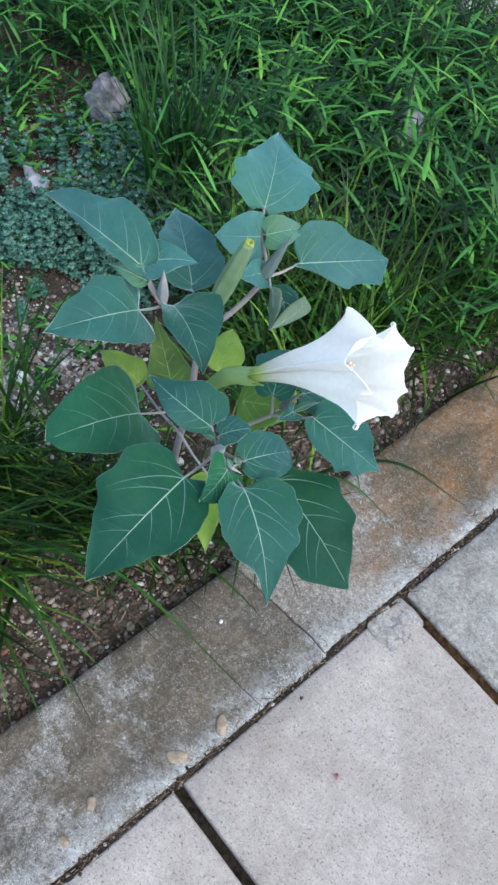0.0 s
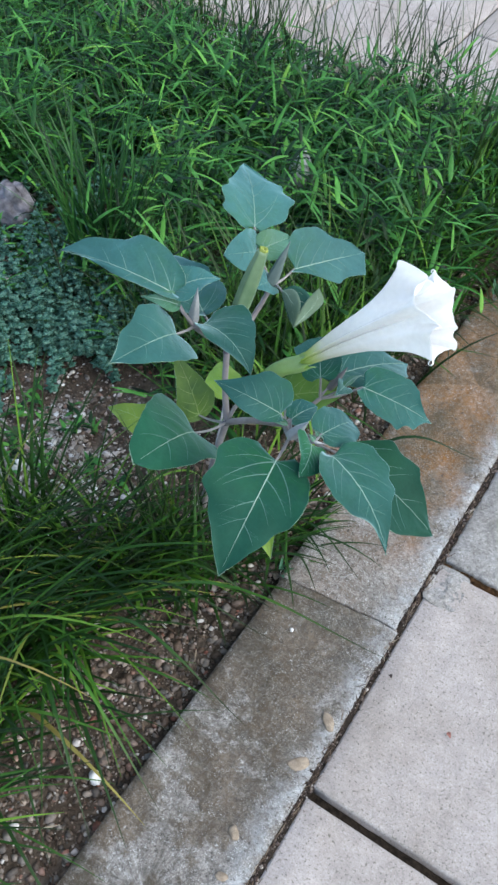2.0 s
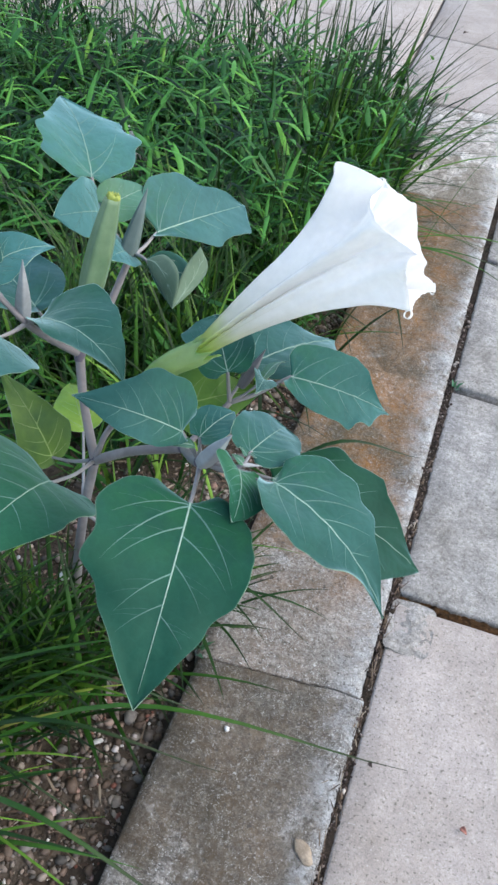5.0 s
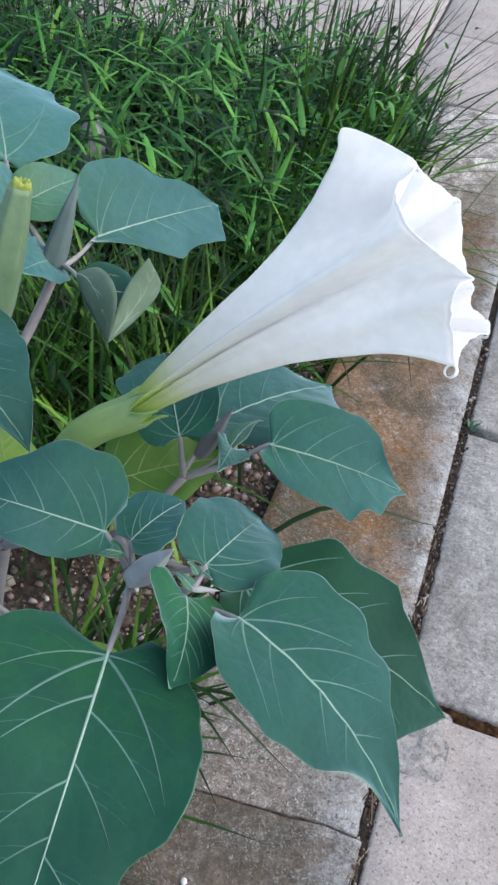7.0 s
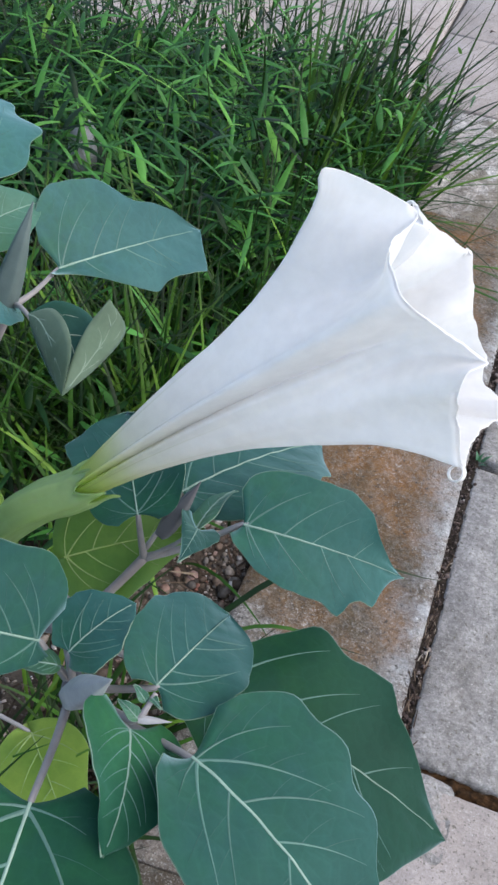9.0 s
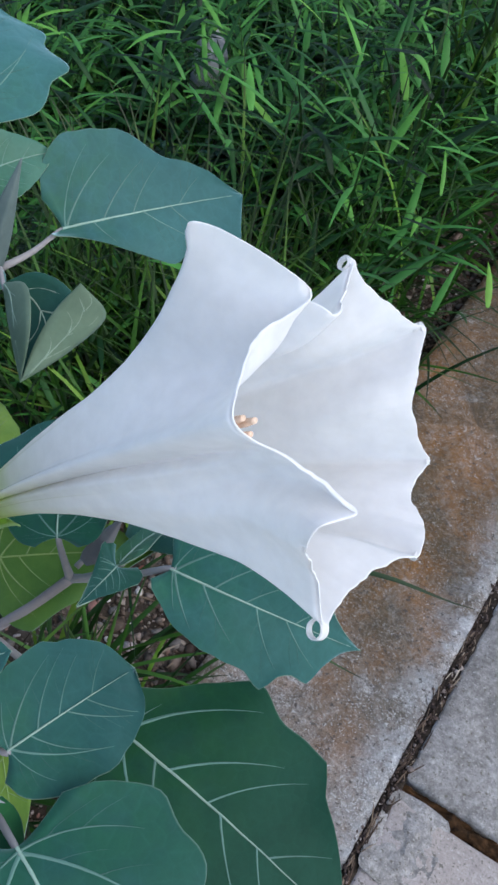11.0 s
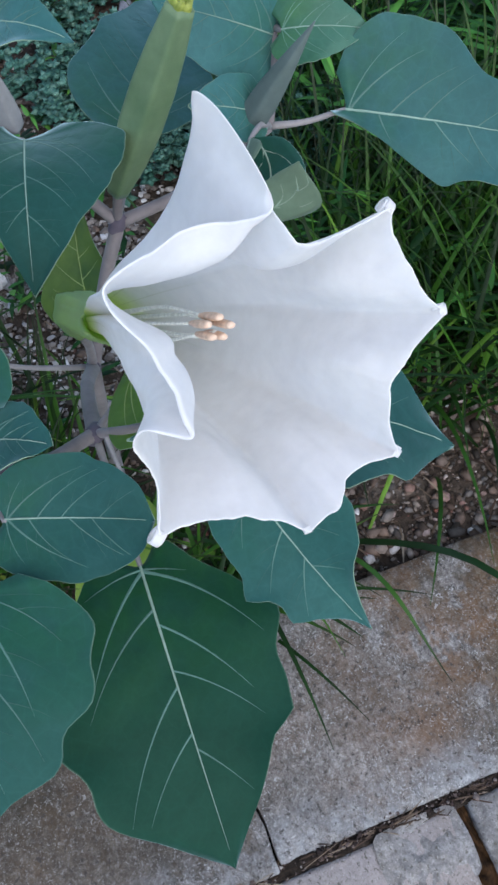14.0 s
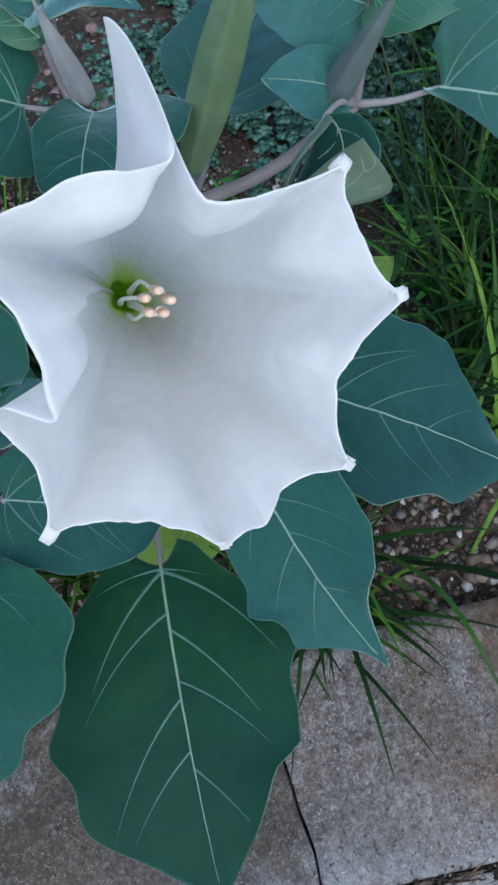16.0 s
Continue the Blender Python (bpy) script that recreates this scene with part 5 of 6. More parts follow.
def arc_blade(tuft, base, mid, tip, width):
    """One long blade along a curve, folded along its middle."""
    c = spline([base, mid, tip], 16)
    tang = np.gradient(c, axis=0)
    v = []
    for i, (p, t) in enumerate(zip(c, tang)):
        s = i / 15
        side = unit(np.cross(unit(t), (0, 0, 1)))
        up = np.cross(side, unit(t))
        w = width * 0.5 * min(1, 0.5 + 2 * s) * (1 - s**2.6) + 0.0002
        v += [p - side * w, p - up * 0.3 * w, p + side * w]
    return mesh_ob("blade", v, grid_faces(16, 3), M_DARKTIP, tuft, uv=[(0.5, i // 3 / 15) for i in range(48)])


def weed_field(name, n, region, height, label, leaf_len=(0.05, 0.098), seed=3):
    """Trailing grass weeds: leaning stems, each with lance-shaped leaves by turns to either side."""
    r = np.random.default_rng(seed)
    xy = region(r, n)
    b = on_soil(xy)
    az = r.uniform(-math.pi, math.pi, n)
    h = r.uniform(*height, n)
    lean = r.uniform(0.05, 0.7, n)
    bend = r.uniform(0.1, 0.7, n)
    sv, sf = blades(b, az, lean, h, 0.0022, bend, 5, 0.6)
    parts_v, parts_f, k0 = [], [], 0
    lv = []
    per = 7
    for k in range(per):
        s = 0.22 + 0.78 * k / (per - 1)
        seg = sv.reshape(n, 6, 3, 3)[:, :, 1]
        u = s * 5
        i = min(int(u), 4)
        p = seg[:, i] * (1 - (u - i)) + seg[:, i + 1] * (u - i)
        la = az + (math.pi / 2 if k % 2 else -math.pi / 2) + r.normal(0, 0.6, n)
        ln = r.uniform(*leaf_len, n) * (1 - 0.25 * abs(s - 0.6))
        v, f = blades(p, la, r.uniform(0.75, 1.5, n), ln, 0.0045 + 0.0062 * r.uniform(0, 1, n) ** 1.5, r.uniform(0.2, 0.95, n), 5, 0.3)
        parts_v.append(v)
        parts_f.append(f + k0)
        k0 += len(v)
    ob = mesh_ob(name, np.vstack(parts_v), np.vstack(parts_f), M_WEED)
    tagged(ob, label, "grass", kind="stuff")
    st = mesh_ob("grass_stems", sv, sf, M_WEEDSTEM)
    tagged(st, "thin green stems of the trailing grass", "grass", kind="stuff")


def build_stonecrop(n=1350):
    """Low blue-green stonecrop: short sprigs with whorls of small fleshy leaves."""
    r = np.random.default_rng(11)
    pts = []
    while len(pts) < n:
        x, y = r.uniform(-1.75, -0.42), r.uniform(-0.05, 1.15)
        d = noise.noise((2.6 * x, 2.6 * y, 4.0))
        core = math.exp(-(((x + 0.86) / 0.28) ** 2 + ((y - 0.40) / 0.26) ** 2)) * min(1.0, max(0.0, (-0.55 - x) / 0.12))
        if math.hypot(x + 1.03, y - 0.45) < 0.055:
            continue
        bare = min(1.0, max(0.06, (y - 0.29 - 0.78 * (x + 0.858)) / 0.06))
        if r.uniform() < bare * (1.3 * core * max(0.0, 0.32 + 1.3 * d) + 0.22 * max(0.0, d + 0.15)):
            pts.append((x, y))
    b = on_soil(pts)
    t = np.array([(1, 0, 0), (0.35, 0.42, 0.10), (0.35, -0.42, 0.10), (0.35, 0, 0.34), (0.35, 0, -0.3), (0, 0, 0)])
    tf = np.array([(0, 1, 3), (0, 3, 2), (0, 2, 4), (0, 4, 1), (5, 3, 1), (5, 2, 3), (5, 4, 2), (5, 1, 4)])
    V, Fc, k = [], [], 0
    for x, y, z in b:
        h = r.uniform(0.018, 0.095)
        lx, ly = r.normal(0, 0.25, 2)
        for lev in range(4):
            u = 0.35 + 0.65 * lev / 3
            size = r.uniform(0.0085, 0.0145) * (1.15 - 0.45 * lev / 3)
            for q in range(5):
                a = q * 1.2566 + lev * 0.63 + r.normal(0, 0.15)
                el = 0.15 + 0.8 * (lev / 3) ** 2 + r.normal(0, 0.1)
                d = np.array((math.cos(a) * math.cos(el), math.sin(a) * math.cos(el), math.sin(el)))
                sd = np.array((-math.sin(a), math.cos(a), 0))
                up = np.cross(d, sd)
                V.append((x + lx * h * u, y + ly * h * u, z + h * u) + size * (t[:, :1] * d + t[:, 1:2] * sd + t[:, 2:] * up))
                Fc.append(tf + k)
                k += 6
    ob = mesh_ob("stonecrop", np.vstack(V), np.vstack(Fc), M_SEDUM, smooth=True)
    tagged(ob, "low blue-green stonecrop spreading over the soil", "ground cover", kind="stuff")


def ico():
    bm = bmesh.new()
    bmesh.ops.create_icosphere(bm, subdivisions=1, radius=1.0)
    v = np.array([x.co for x in bm.verts])
    f = np.array([[x.index for x in q.verts] for q in bm.faces])
    bm.free()
    return v, f


def build_gravel():
    r = np.random.default_rng(5)
    iv, jf = ico()
    n = 26000
    pts = []
    while len(pts) < n:
        x, y = -0.19 - abs(r.normal(0, 0.11)), r.uniform(-0.5, 1.15)
        q = r.uniform()
        if q < 0.26:
            x, y = r.uniform(-1.4, -0.2), r.uniform(-0.4, 1.0)
        elif q < 0.52:
            x, y = r.normal(-0.70, 0.18), r.normal(0.20, 0.16)
        if x > -0.196:
            continue
        pts.append((x, y))
    b = on_soil(pts)
    size = np.clip(r.lognormal(math.log(0.0019), 0.62, n), 0.0008, 0.0078)
    rot = r.uniform(0, 2 * math.pi, n)
    V = iv[None] * r.uniform(0.70, 1.22, (n, len(iv), 1))
    V = V * (np.stack([r.uniform(0.8, 1.4, n), r.uniform(0.65, 1.0, n), r.uniform(0.35, 0.65, n)], -1) * size[:, None])[:, None]
    c, s = np.cos(rot)[:, None], np.sin(rot)[:, None]
    V = np.stack([V[..., 0] * c - V[..., 1] * s, V[..., 0] * s + V[..., 1] * c, V[..., 2]], -1)
    V += (b + np.stack([0 * size, 0 * size, 0.004 + 0.35 * size], -1))[:, None]
    Fc = (jf[None] + (np.arange(n) * len(iv))[:, None, None]).reshape(-1, 3)
    ob = mesh_ob("gravel", V.reshape(-1, 3), Fc, M_PEBBLE)
    tagged(ob, "mixed brown, grey and white pebbles on the soil", "gravel", kind="stuff")
    # spills of pale chips between the stonecrop and the sedge, and by the rock
    n = 8500
    pts = []
    while len(pts) < n:
        x, y = r.normal(-0.655, 0.085), r.normal(0.185, 0.085)
        if len(pts) > 7000:
            x, y = r.normal(-1.08, 0.12), r.normal(0.56, 0.07)
        if r.uniform() < 0.55 + 0.9 * noise.noise((16 * x, 16 * y, 5.0)):
            pts.append((x, y))
    b = on_soil(pts)
    size = np.clip(r.lognormal(math.log(0.0021), 0.45, n), 0.0010, 0.0060)
    V = iv[None] * r.uniform(0.6, 1.25, (n, len(iv), 1)) * (np.stack([r.uniform(0.7, 1.4, n), r.uniform(0.7, 1.4, n), r.uniform(0.35, 0.7, n)], -1) * size[:, None])[:, None]
    V += (b + np.stack([0 * size, 0 * size, 0.007 + 0.3 * size], -1))[:, None]
    Fc = (jf[None] + (np.arange(n) * len(iv))[:, None, None]).reshape(-1, 3)
    tagged(mesh_ob("grit", V.reshape(-1, 3), Fc, M_PALECHIP, smooth=False), "pale grey and fawn stone chips on the soil", "gravel", kind="stuff")


def build_litter():
    """Dry stalks and leaf scraps in the joint beside the kerb and on the soil."""
    r = np.random.default_rng(9)
    ys = np.linspace(-0.9, 1.69, 900)
    v = [(-0.0025 + w * 0.0075, y, -0.0036 + 0.0030 * noise.noise((w, 60 * y, 2)) + 0.002 * noise.noise((3 * w, 160 * y, 5))) for y in ys for w in np.linspace(-1, 1, 6)]
    tagged(mesh_ob("joint_fill", v, grid_faces(900, 6), M_DARKJOINT), "brown crumbled litter filling the joint beside the kerb", "dirt", kind="structure")
    n = 520
    xy = np.stack([r.normal(-0.003, 0.0030, n), r.uniform(-0.55, 0.62, n)], -1)
    b = np.array([(x, y, -0.0030 + r.uniform(0, 0.0045)) for x, y in xy])
    long = 0.004 + 0.030 * r.beta(1.0, 3.5, n)
    v, f = blades(b, math.pi / 2 + r.normal(0, 0.30, n) + math.pi * r.integers(0, 2, n), r.uniform(1.25, 1.6, n), long, r.uniform(0.0003, 0.0011, n), r.uniform(-0.1, 0.6, n), 5)
    tagged(mesh_ob("joint_litter", v, f, M_LITTER), "brown dry stalks caught in the paving joint", "litter", kind="stuff")
    iv, jf = ico()
    n = 2600
    p = np.stack([r.normal(-0.003, 0.0036, n), r.uniform(-0.6, 1.0, n), r.uniform(-0.0040, -0.0005, n)], -1)
    size = np.clip(r.lognormal(math.log(0.0009), 0.5, n), 0.0004, 0.0030)
    v = (iv[None] * r.uniform(0.6, 1.25, (n, len(iv), 1)) * size[:, None, None] + p[:, None]).reshape(-1, 3)
    tagged(mesh_ob("joint_crumbs", v, (jf[None] + (np.arange(n) * len(iv))[:, None, None]).reshape(-1, 3), M_CRUMB, smooth=False), "crumbled brown and grey grit in the paving joint", "dirt", kind="stuff")
    n = 900
    xy = np.stack([-0.2 - np.abs(r.normal(0, 0.2, n)), r.uniform(-0.45, 1.3, n)], -1)
    b = on_soil(xy) + np.array([0, 0, 0.010])
    v, f = blades(b, r.uniform(-math.pi, math.pi, n), r.uniform(1.2, 1.6, n), r.uniform(0.006, 0.035, n), r.uniform(0.0008, 0.003, n), r.uniform(-0.2, 0.3, n), 4)
    tagged(mesh_ob("bed_litter", v, f, M_LITTER), "dry brown stalks and leaf scraps on the soil", "litter", kind="stuff")


def build_dead_leaves():
    """Faded brown and rosy leaves lying on the soil behind the gravel."""
    r = random.Random(12)
    for k in range(26):
        x, y = -0.86 + r.gauss(0, 0.10), 0.16 + r.gauss(0, 0.09)
        z, a, size = soil_height(x, y) + 0.008, r.uniform(0, 6.28), r.uniform(0.012, 0.026)
        d = np.array((math.cos(a), math.sin(a), r.uniform(-0.15, 0.35)))
        surf = Leaf((x, y, z), np.array((x, y, z)) + size * d, (-d[1], d[0], r.uniform(-0.3, 0.3)), size * r.uniform(0.6, 0.95), fold=r.uniform(5, 25), droop=0.15, teeth=0.1, seed=k)
        ob = mesh_ob("dead_leaf", [surf.at(s, t) for s in np.linspace(0, 1, 10) for t in np.linspace(-1, 1, 7)], grid_faces(10, 7), M_ROSYLEAF if k % 3 else M_DARKSCRAP)
        th = ob.modifiers.new("thickness", "SOLIDIFY")
        th.thickness = 0.0005
        tagged(ob, "faded rosy-brown fallen leaf on the soil" if k % 3 else "dark brown fallen leaf on the soil", "leaf", group="fallen leaves on the soil")


def stone(name, place, size, mat, label, seed, subdiv=3, category="stone", rough=0.28):
    bm = bmesh.new()
    bmesh.ops.create_icosphere(bm, subdivisions=subdiv, radius=1.0)
    for v in bm.verts:
        d = 1 + rough * noise.noise(v.co * 1.3 + Vector((seed, 0, 0))) + 0.4 * rough * noise.noise(v.co * 3.5 + Vector((0, seed, 0)))
        v.co = Vector((v.co.x * size[0], v.co.y * size[1], v.co.z * size[2])) * d
    me = bpy.data.meshes.new(name)
    bm.to_mesh(me)
    bm.free()
    me.polygons.foreach_set("use_smooth", [True] * len(me.polygons))
    me.materials.append(mat)
    ob = new(name, me)
    ob.matrix_world = Matrix.Translation(place) @ pose(0, 0, 0, 0, 0, seed * 77)
    return tagged(ob, label, category)


def weed_places(r, n):
    """Places of the weeds: in drifts, and further from the plant towards the back of the bed."""
    out = []
    while len(out) < n:
        x, y = r.uniform(-2.3, -0.28), 0.60 + 0.72 * r.beta(1.2, 1.0)
        if y > 0.60 + 0.14 * min(1.0, max(0.0, (-0.75 - x) / 0.2)) + 0.16 * min(1.0, max(0.0, (x + 0.62) / 0.12)) and r.uniform() < (0.45 + 1.2 * noise.noise((4.5 * x, 4.5 * y, 8.0))) * (0.4 if x > -0.62 else 1.0) and math.hypot(x + 0.60, y - 0.99) > 0.085:
            out.append((x, y))
    return np.array(out)


def build_bed():
    weed_field("grass_weeds", 1900, lambda r, n: weed_places(r, n), (0.10, 0.27), "lush green trailing grass weeds filling the bed", leaf_len=(0.04, 0.11))
    weed_field("grass_weeds", 260, lambda r, n: np.stack([r.uniform(-2.3, -1.25, n), r.uniform(0.2, 0.9, n)], -1), (0.08, 0.2), "green trailing grass weeds at the bed's back", seed=8)
    weed_field("grass_weeds", 420, lambda r, n: np.stack([r.uniform(-0.62, -0.26, n), r.uniform(0.92, 1.47, n)], -1), (0.12, 0.29), "bright green grass weeds among the sedge by the kerb", seed=44)
    weed_field("grass_weeds", 650, lambda r, n: np.stack([r.uniform(-2.3, -0.28, n), r.uniform(1.25, 1.52, n)], -1), (0.08, 0.21), "lower green grass weeds towards the path", seed=21)
    weed_field("small_weeds", 85, lambda r, n: np.stack([r.uniform(-0.95, -0.44, n), r.uniform(-0.05, 0.34, n)], -1), (0.015, 0.06), "tiny scattered weeds on the gravelly soil", leaf_len=(0.012, 0.03), seed=52)
    weed_field("small_weeds", 130, lambda r, n: np.stack([r.normal(-1.12, 0.16, n), r.normal(0.60, 0.10, n)], -1), (0.02, 0.09), "small green weeds scattered round the rock", leaf_len=(0.015, 0.05), seed=61)
    weed_field("grass_weeds", 110, lambda r, n: np.stack([r.uniform(-0.74, -0.36, n), 0.42 + 0.34 * r.beta(1.6, 1.0, n)], -1), (0.05, 0.16), "sparse low green grass behind the plant", leaf_len=(0.04, 0.08), seed=31)
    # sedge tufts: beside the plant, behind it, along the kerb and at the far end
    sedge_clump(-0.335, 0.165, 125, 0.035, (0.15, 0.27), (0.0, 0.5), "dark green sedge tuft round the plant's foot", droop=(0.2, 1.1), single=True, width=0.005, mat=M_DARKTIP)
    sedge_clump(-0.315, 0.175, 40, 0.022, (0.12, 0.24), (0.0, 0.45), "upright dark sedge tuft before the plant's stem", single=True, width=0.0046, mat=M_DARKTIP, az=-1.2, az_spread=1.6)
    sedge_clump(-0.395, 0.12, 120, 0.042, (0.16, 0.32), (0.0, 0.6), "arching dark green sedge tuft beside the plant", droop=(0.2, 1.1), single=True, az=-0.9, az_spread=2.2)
    sedge_clump(-0.48, 0.03, 80, 0.040, (0.18, 0.38), (0.1, 0.9), "arching green sedge tuft leaning over the gravel", single=True, az=-0.5, az_spread=2.0)
    tuft = sedge_clump(-0.42, -0.02, 40, 0.03, (0.2, 0.34), (0.2, 0.9), "sedge tuft with long blades arching over the kerb", single=True, az=-0.3, az_spread=1.3)
    arc_blade(tuft, (-0.42, 0.00, -0.03), (-0.20, 0.055, 0.235), (0.028, 0.09, 0.235), 0.0042)
    arc_blade(tuft, (-0.43, -0.01, -0.03), (-0.26, 0.03, 0.215), (-0.10, 0.055, 0.20), 0.0040)
    arc_blade(tuft, (-0.41, -0.02, -0.03), (-0.24, -0.03, 0.235), (-0.068, -0.054, 0.225), 0.0044)
    arc_blade(tuft, (-0.42, -0.04, -0.03), (-0.26, -0.10, 0.21), (-0.104, -0.157, 0.163), 0.0044)
    arc_blade(tuft, (-0.40, -0.04, -0.03), (-0.27, -0.13, 0.18), (-0.16, -0.21, 0.09), 0.0040)
    arc_blade(tuft, (-0.42, 0.03, -0.03), (-0.28, 0.10, 0.15), (-0.13, 0.14, 0.10), 0.0036)
    tuft = sedge_clump(-0.27, 0.33, 24, 0.02, (0.10, 0.22), (0.2, 0.9), "small sedge tuft at the kerb below the leaves", single=True, az=0.3, az_spread=1.4)
    arc_blade(tuft, (-0.27, 0.33, -0.03), (-0.17, 0.29, 0.09), (-0.074, 0.256, 0.075), 0.0036)
    arc_blade(tuft, (-0.26, 0.36, -0.03), (-0.13, 0.44, 0.16), (-0.017, 0.50, 0.13), 0.0062)
    arc_blade(tuft, (-0.27, 0.36, -0.03), (-0.15, 0.38, 0.15), (-0.06, 0.40, 0.14), 0.0040)
    sedge_clump(-0.45, -0.14, 75, 0.040, (0.18, 0.36), (0.1, 0.9), "arching green sedge tuft leaning over the kerb", az=-0.3, az_spread=1.5, single=True)
    sedge_clump(-0.53, 0.06, 110, 0.04, (0.22, 0.42), (0.0, 0.6), "dense dark green sedge tuft on the soil", droop=(0.2, 1.1), single=True)
    sedge_clump(-0.49, -0.07, 100, 0.04, (0.22, 0.42), (0.1, 0.8), "dense green sedge tuft with arching blades", az=-0.4, az_spread=1.6, single=True)
    sedge_clump(-0.45, -0.26, 70, 0.04, (0.18, 0.36), (0.1, 0.9), "arching green sedge tuft leaning over the kerb", az=0.0, az_spread=1.4, single=True)
    sedge_clump(-0.40, -0.36, 70, 0.045, (0.18, 0.34), (0.1, 0.9), "arching green sedge tuft leaning over the kerb", az=0.1, az_spread=1.5, single=True)
    sedge_clump(-0.85, 0.66, 110, 0.030, (0.24, 0.42), (0.0, 0.45), "upright dark green sedge tuft", droop=(0.1, 0.8), mat=M_DEEPSEDGE, width=0.0056, single=True)
    for x, y, n, short, long in ((-0.34, 0.76, 70, 0.12, 0.26), (-0.39, 0.98, 100, 0.16, 0.34), (-0.32, 1.14, 125, 0.20, 0.42), (-0.34, 1.28, 150, 0.20, 0.42), (-0.33, 1.41, 130, 0.18, 0.38)):
        sedge_clump(x, y, n, 0.06, (short, long), (0.05, 1.1), "arching dark-tipped sedge tuft hanging over the kerb", az=0.15, az_spread=1.9, single=True, mat=M_DARKTIP, droop=(0.2, 1.1), width=0.0060)
    for k, x in enumerate(np.linspace(-1.7, -0.42, 11)):
        sedge_clump(float(x), 1.46 + 0.05 * math.sin(5 * k), 55, 0.06, (0.24, 0.46), (0.0, 0.6), "thin dark sedge stalks at the path's edge", mat=M_DARKSEDGE, width=0.003, droop=(0.1, 0.7))
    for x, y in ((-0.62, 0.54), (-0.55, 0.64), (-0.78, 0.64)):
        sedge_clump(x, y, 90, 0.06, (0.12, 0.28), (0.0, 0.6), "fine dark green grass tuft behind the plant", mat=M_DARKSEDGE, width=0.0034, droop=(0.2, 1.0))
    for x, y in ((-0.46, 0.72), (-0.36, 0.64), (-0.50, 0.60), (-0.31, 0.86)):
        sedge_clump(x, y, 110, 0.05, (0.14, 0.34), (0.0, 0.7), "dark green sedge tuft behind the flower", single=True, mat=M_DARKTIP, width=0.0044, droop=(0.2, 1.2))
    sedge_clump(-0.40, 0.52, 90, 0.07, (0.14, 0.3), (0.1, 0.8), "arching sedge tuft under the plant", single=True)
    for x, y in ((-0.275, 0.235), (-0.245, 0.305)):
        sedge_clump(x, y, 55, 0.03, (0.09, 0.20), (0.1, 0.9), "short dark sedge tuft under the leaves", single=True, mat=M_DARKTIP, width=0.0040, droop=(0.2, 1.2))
    build_stonecrop()
    build_gravel()
    build_litter()
    build_dead_leaves()
    stone("rock", (-1.10, 0.672, 0.022), (0.036, 0.034, 0.052), M_GREYSTONE, "purple-grey rough rock among the weeds", 1.3, 4, rough=0.55)
    stone("boulder", (-0.632, 1.040, 0.055), (0.034, 0.028, 0.085), M_PALESTONE, "pale whitish rock half hidden in the grass", 2.2)
    stone("white_pebble", (-1.067, 0.596, -0.012), (0.010, 0.008, 0.018), M_WHITESTONE, "small white stone chip on the soil", 3.1, 2)
    stone("white_pebble", (-0.235, -0.129, -0.022), (0.010, 0.008, 0.011), M_WHITESTONE, "white pebble at the kerb's edge", 4.2, 2)
    stone("tan_stone", (-0.021, 0.088, 0.003), (0.0075, 0.0125, 0.003), M_TANSTONE, "flat tan stone set in the kerb's edge", 0.6, 3)
    stone("tan_stone", (-0.026, 0.021, 0.002), (0.008, 0.014, 0.0025), M_TANSTONE, "worn fawn stone bared in the kerb's surface", 1.7, 3)
    stone("tan_stone", (-0.049, -0.093, 0.002), (0.006, 0.009, 0.0025), M_TANSTONE, "small fawn stone bared in the kerb's surface", 2.9, 3)
    stone("tan_stone", (-0.035, -0.141, 0.002), (0.005, 0.008, 0.0025), M_TANSTONE, "small fawn stone bared in the kerb's surface", 3.8, 3)
    stone("white_pebble", (-0.129, 0.175, 0.003), (0.0032, 0.0026, 0.002), M_WHITESTONE, "tiny white pebble lying on the kerb", 6.2, 2)
    stone("white_pebble", (-0.655, 0.185, -0.016), (0.013, 0.011, 0.011), M_WHITESTONE, "white pebble on the soil", 5.2, 2)


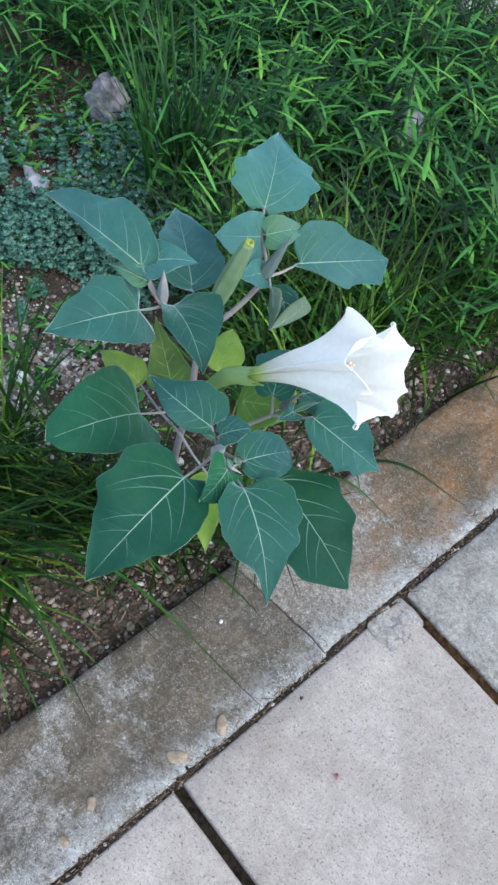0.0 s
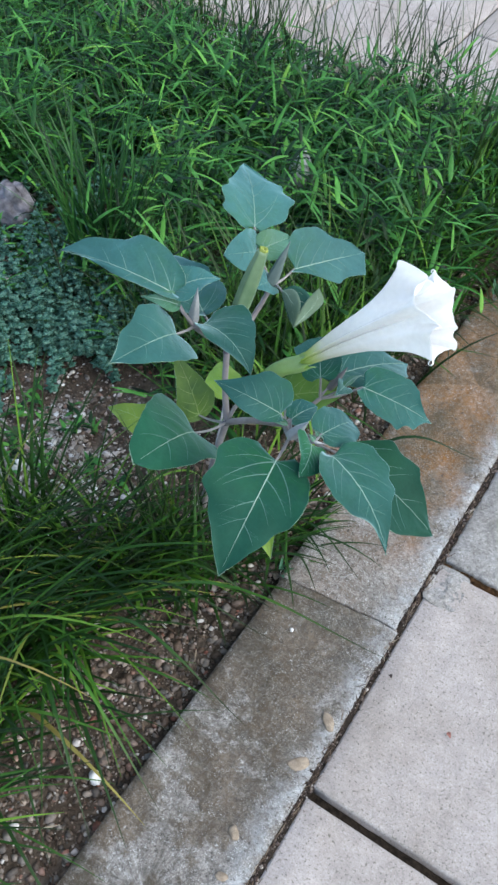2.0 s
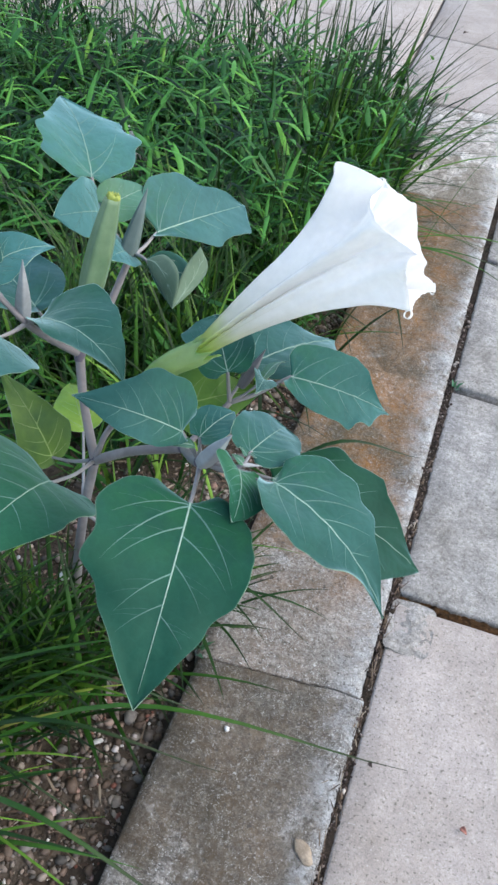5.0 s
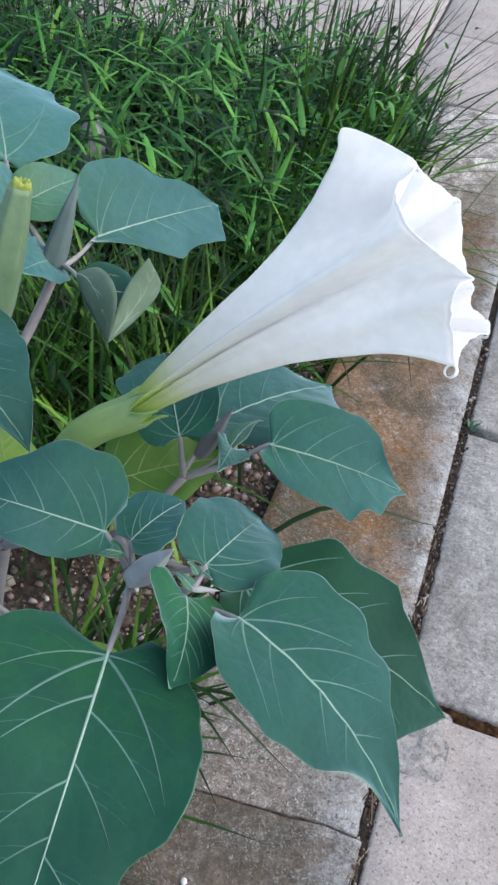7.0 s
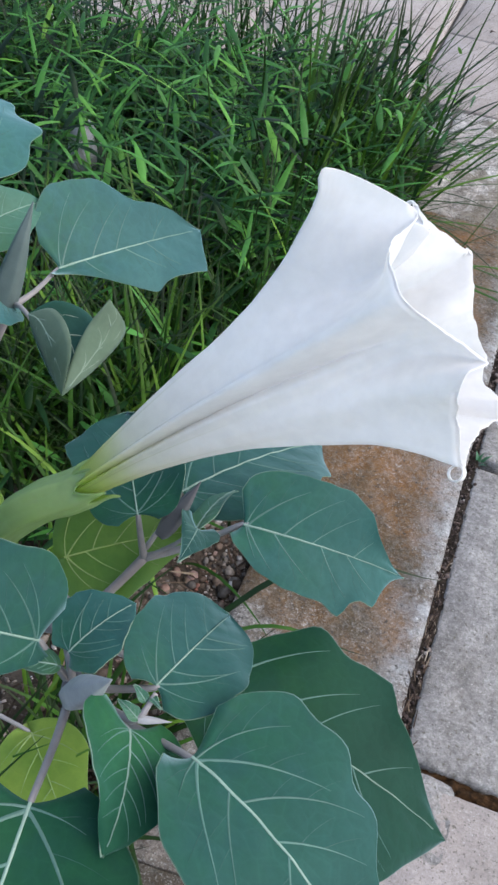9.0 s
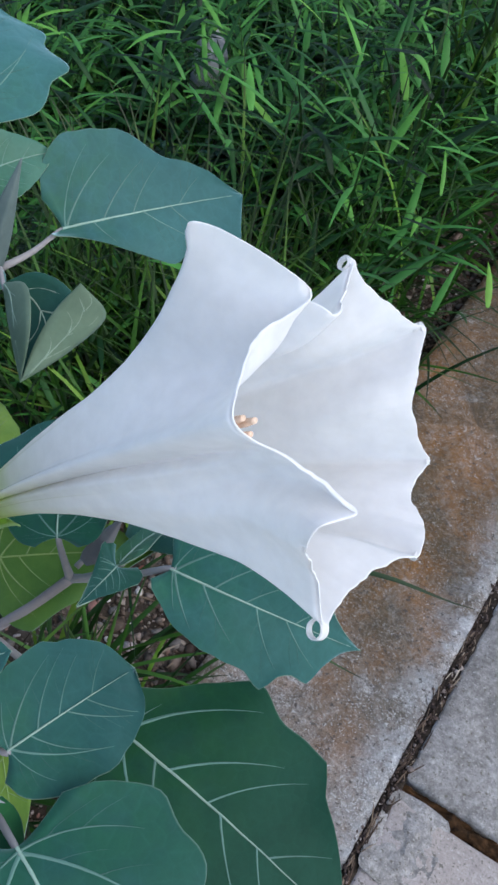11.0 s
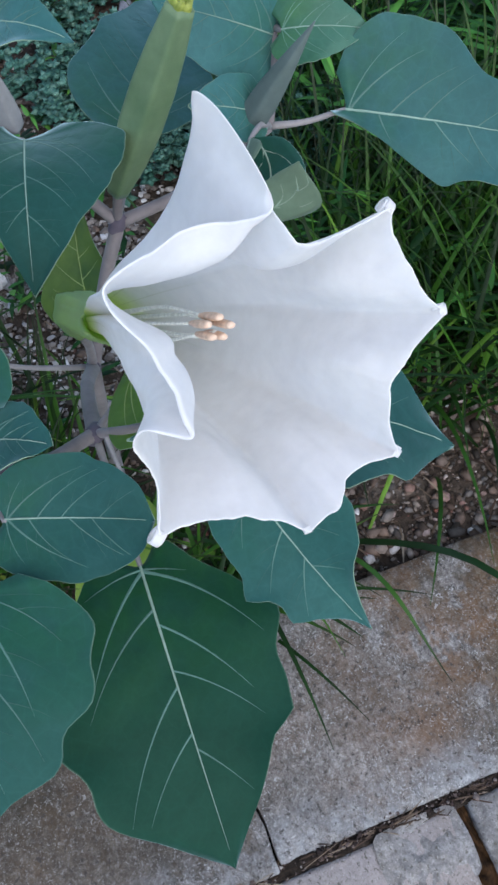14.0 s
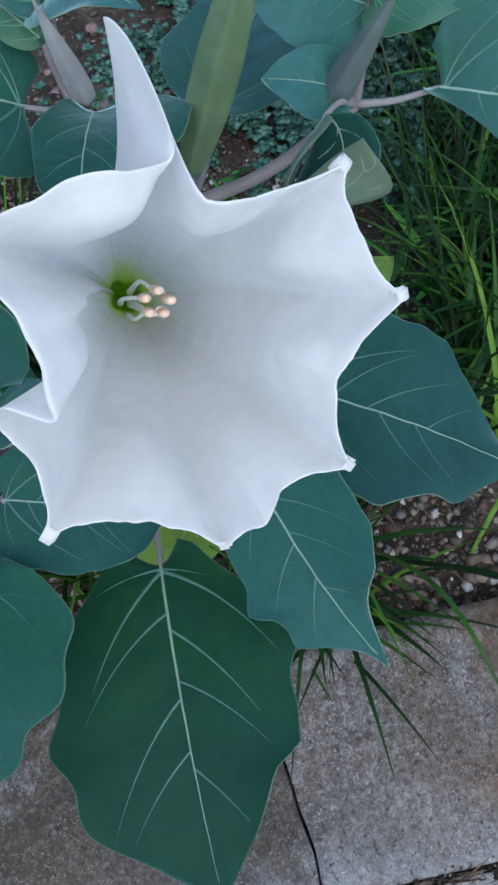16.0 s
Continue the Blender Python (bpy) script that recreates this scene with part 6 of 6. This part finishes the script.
def build_paving_details():
    """Rough mortar at a slab's corner, brown moss in a joint, scraps and a seedling."""
    pave = bpy.data.objects["pavement"]
    n, v = 44, []
    for i in range(16):
        q = i / 15
        for k in range(n):
            a = 2 * math.pi * k / n
            r = q / max(abs(math.cos(a)), abs(math.sin(a))) ** 0.8
            x, y = 0.025 + 0.027 * r * math.cos(a), 0.363 + 0.036 * r * math.sin(a)
            v.append((x, y, -0.0014 + 0.0016 * (1 - q**2) + 0.0042 * noise.noise((38 * x, 38 * y, 7)) + 0.0014 * noise.noise((160 * x, 160 * y, 0))))
    mesh_ob("mortar_patch", v, grid_faces(16, n, True), M_SLABOLD, pave, "rough grey mortar patch")
    xs = np.linspace(0.0, 0.42, 260)
    v = [(x, 0.4 + w * (0.0075 + 0.004 * noise.noise((35 * x, 4.0, 1))) + 0.002 * noise.noise((40 * x, w, 0)), -0.010 + 0.004 * (1 - w * w) + 0.006 * noise.noise((90 * x, 3 * w, 2)) + 0.003 * noise.noise((260 * x, 7 * w, 2))) for x in xs for w in np.linspace(-1, 1, 9)]
    mesh_ob("joint_moss", v, grid_faces(260, 9), M_MOSS, pave, "rust-brown moss in the joint")
    r = random.Random(4)
    for x, y, size, mat, lab in ((0.017, 0.193, 0.006, M_DARKSCRAP, "small dark leaf scrap on the paving"), (0.116, 0.163, 0.008, M_REDSCRAP, "small reddish leaf scrap on the paving"), (-0.50, 2.20, 0.016, M_DARKSCRAP, "dark curled leaf on the far paving"), (-0.197, 2.11, 0.012, M_DARKSCRAP, "dark flat leaf scrap on the far paving"), (-0.95, 2.02, 0.010, M_DARKSCRAP, "dark leaf scrap on the far paving"), (0.23, 0.06, 0.004, M_DARKSCRAP, "tiny dark crumb on the paving")):
        surf = Leaf((x, y, 0.003), (x + size * r.uniform(0.6, 1), y + size * r.uniform(-1, 1), 0.004), (0.3, 1, 0.1), size * 0.8, fold=25, droop=0.2, teeth=0.2, seed=x * 9)
        v = [surf.at(s, t) for s in np.linspace(0, 1, 9) for t in np.linspace(-1, 1, 7)]
        ob = mesh_ob("leaf_scrap", v, grid_faces(9, 7), mat)
        th = ob.modifiers.new("thickness", "SOLIDIFY")
        th.thickness = 0.0006
        tagged(ob, lab, "leaf", group="leaf scraps on the paving")
    seedling(0.004, 0.786, -0.008, 0.6, "tiny green seedling growing in the paving joint")
    seedling(-0.192, 0.249, -0.010, 0.8, "tiny green sprig in the crack between two kerbstones")
    seedling(-0.198, 0.262, -0.014, 0.6, "tiny green sprig beside the kerb")
    seedling(-0.168, 1.012, -0.004, 1.5, "small green seedling on the kerb's edge")


def seedling(x, y, z, size, label):
    seed = root("seedling", (x, y, z), label, "plant", "seedlings in the joints")
    for k, (dx, dy, dz) in enumerate(((0.022, 0.012, 0.020), (-0.010, 0.018, 0.014), (0.016, -0.014, 0.012), (0.004, 0.004, 0.028))):
        c, d = np.array((x, y, z)), size * np.array((dx, dy, dz))
        b = c + 0.27 * d + (0, 0, 0.004 * size)
        surf = Leaf(b, c + d + (0, 0, 0.008 * size), (-dy, dx, 0.002), 0.008 * size, fold=14, droop=0.1, teeth=0.0, seed=k)
        mesh_ob("leaf", [surf.at(s, t) for s in np.linspace(0, 1, 9) for t in np.linspace(-1, 1, 5)], grid_faces(9, 5), M_YOUNG, seed)
        v, f = tube([c + (0, 0, -0.004), c + 0.1 * d + (0, 0, 0.003 * size), b], [0.0008 * size, 0.0006 * size], 6, 6)
        mesh_ob("stalk", v, f, M_PETIOLE, seed)


def build_shell():
    """A broken pale shell with a round hollow."""
    shell = root("shell", (-1.02, 0.45, -0.02), "broken bluish-white shell lying on the soil", "shell")
    v, n = [], 28
    for i, (r, z) in enumerate(((0.0, -0.004), (0.010, -0.003), (0.014, 0.003), (0.0165, 0.006), (0.019, 0.004), (0.021, -0.006))):
        for k in range(n):
            a = 2 * math.pi * k / n
            q = r * (1 + 0.10 * math.sin(2 * a + 1) + 0.05 * math.sin(5 * a))
            v.append((-1.02 + q * math.cos(a), 0.45 + q * math.sin(a), -0.014 + z))
    mesh_ob("cup", v, grid_faces(6, n, True), M_SHELL, shell)
    v = []
    for i in range(12):
        for j in range(8):
            x, y = -0.02 - 0.045 * i / 11, (j / 7 - 0.5) * (0.034 - 0.02 * i / 11)
            v.append((-1.02 + x, 0.455 + y + 0.01 * i / 11, -0.018 + 0.004 * math.cos(6 * y / 0.03) + 0.003 * noise.noise((60 * x, 60 * y, 0))))
    ob = mesh_ob("flake", v, grid_faces(12, 8), M_SHELL, shell)
    th = ob.modifiers.new("thickness", "SOLIDIFY")
    th.thickness = 0.002


build_ground()
build_kerb()
build_paving()
build_datura()
build_bed()
build_shell()
build_paving_details()
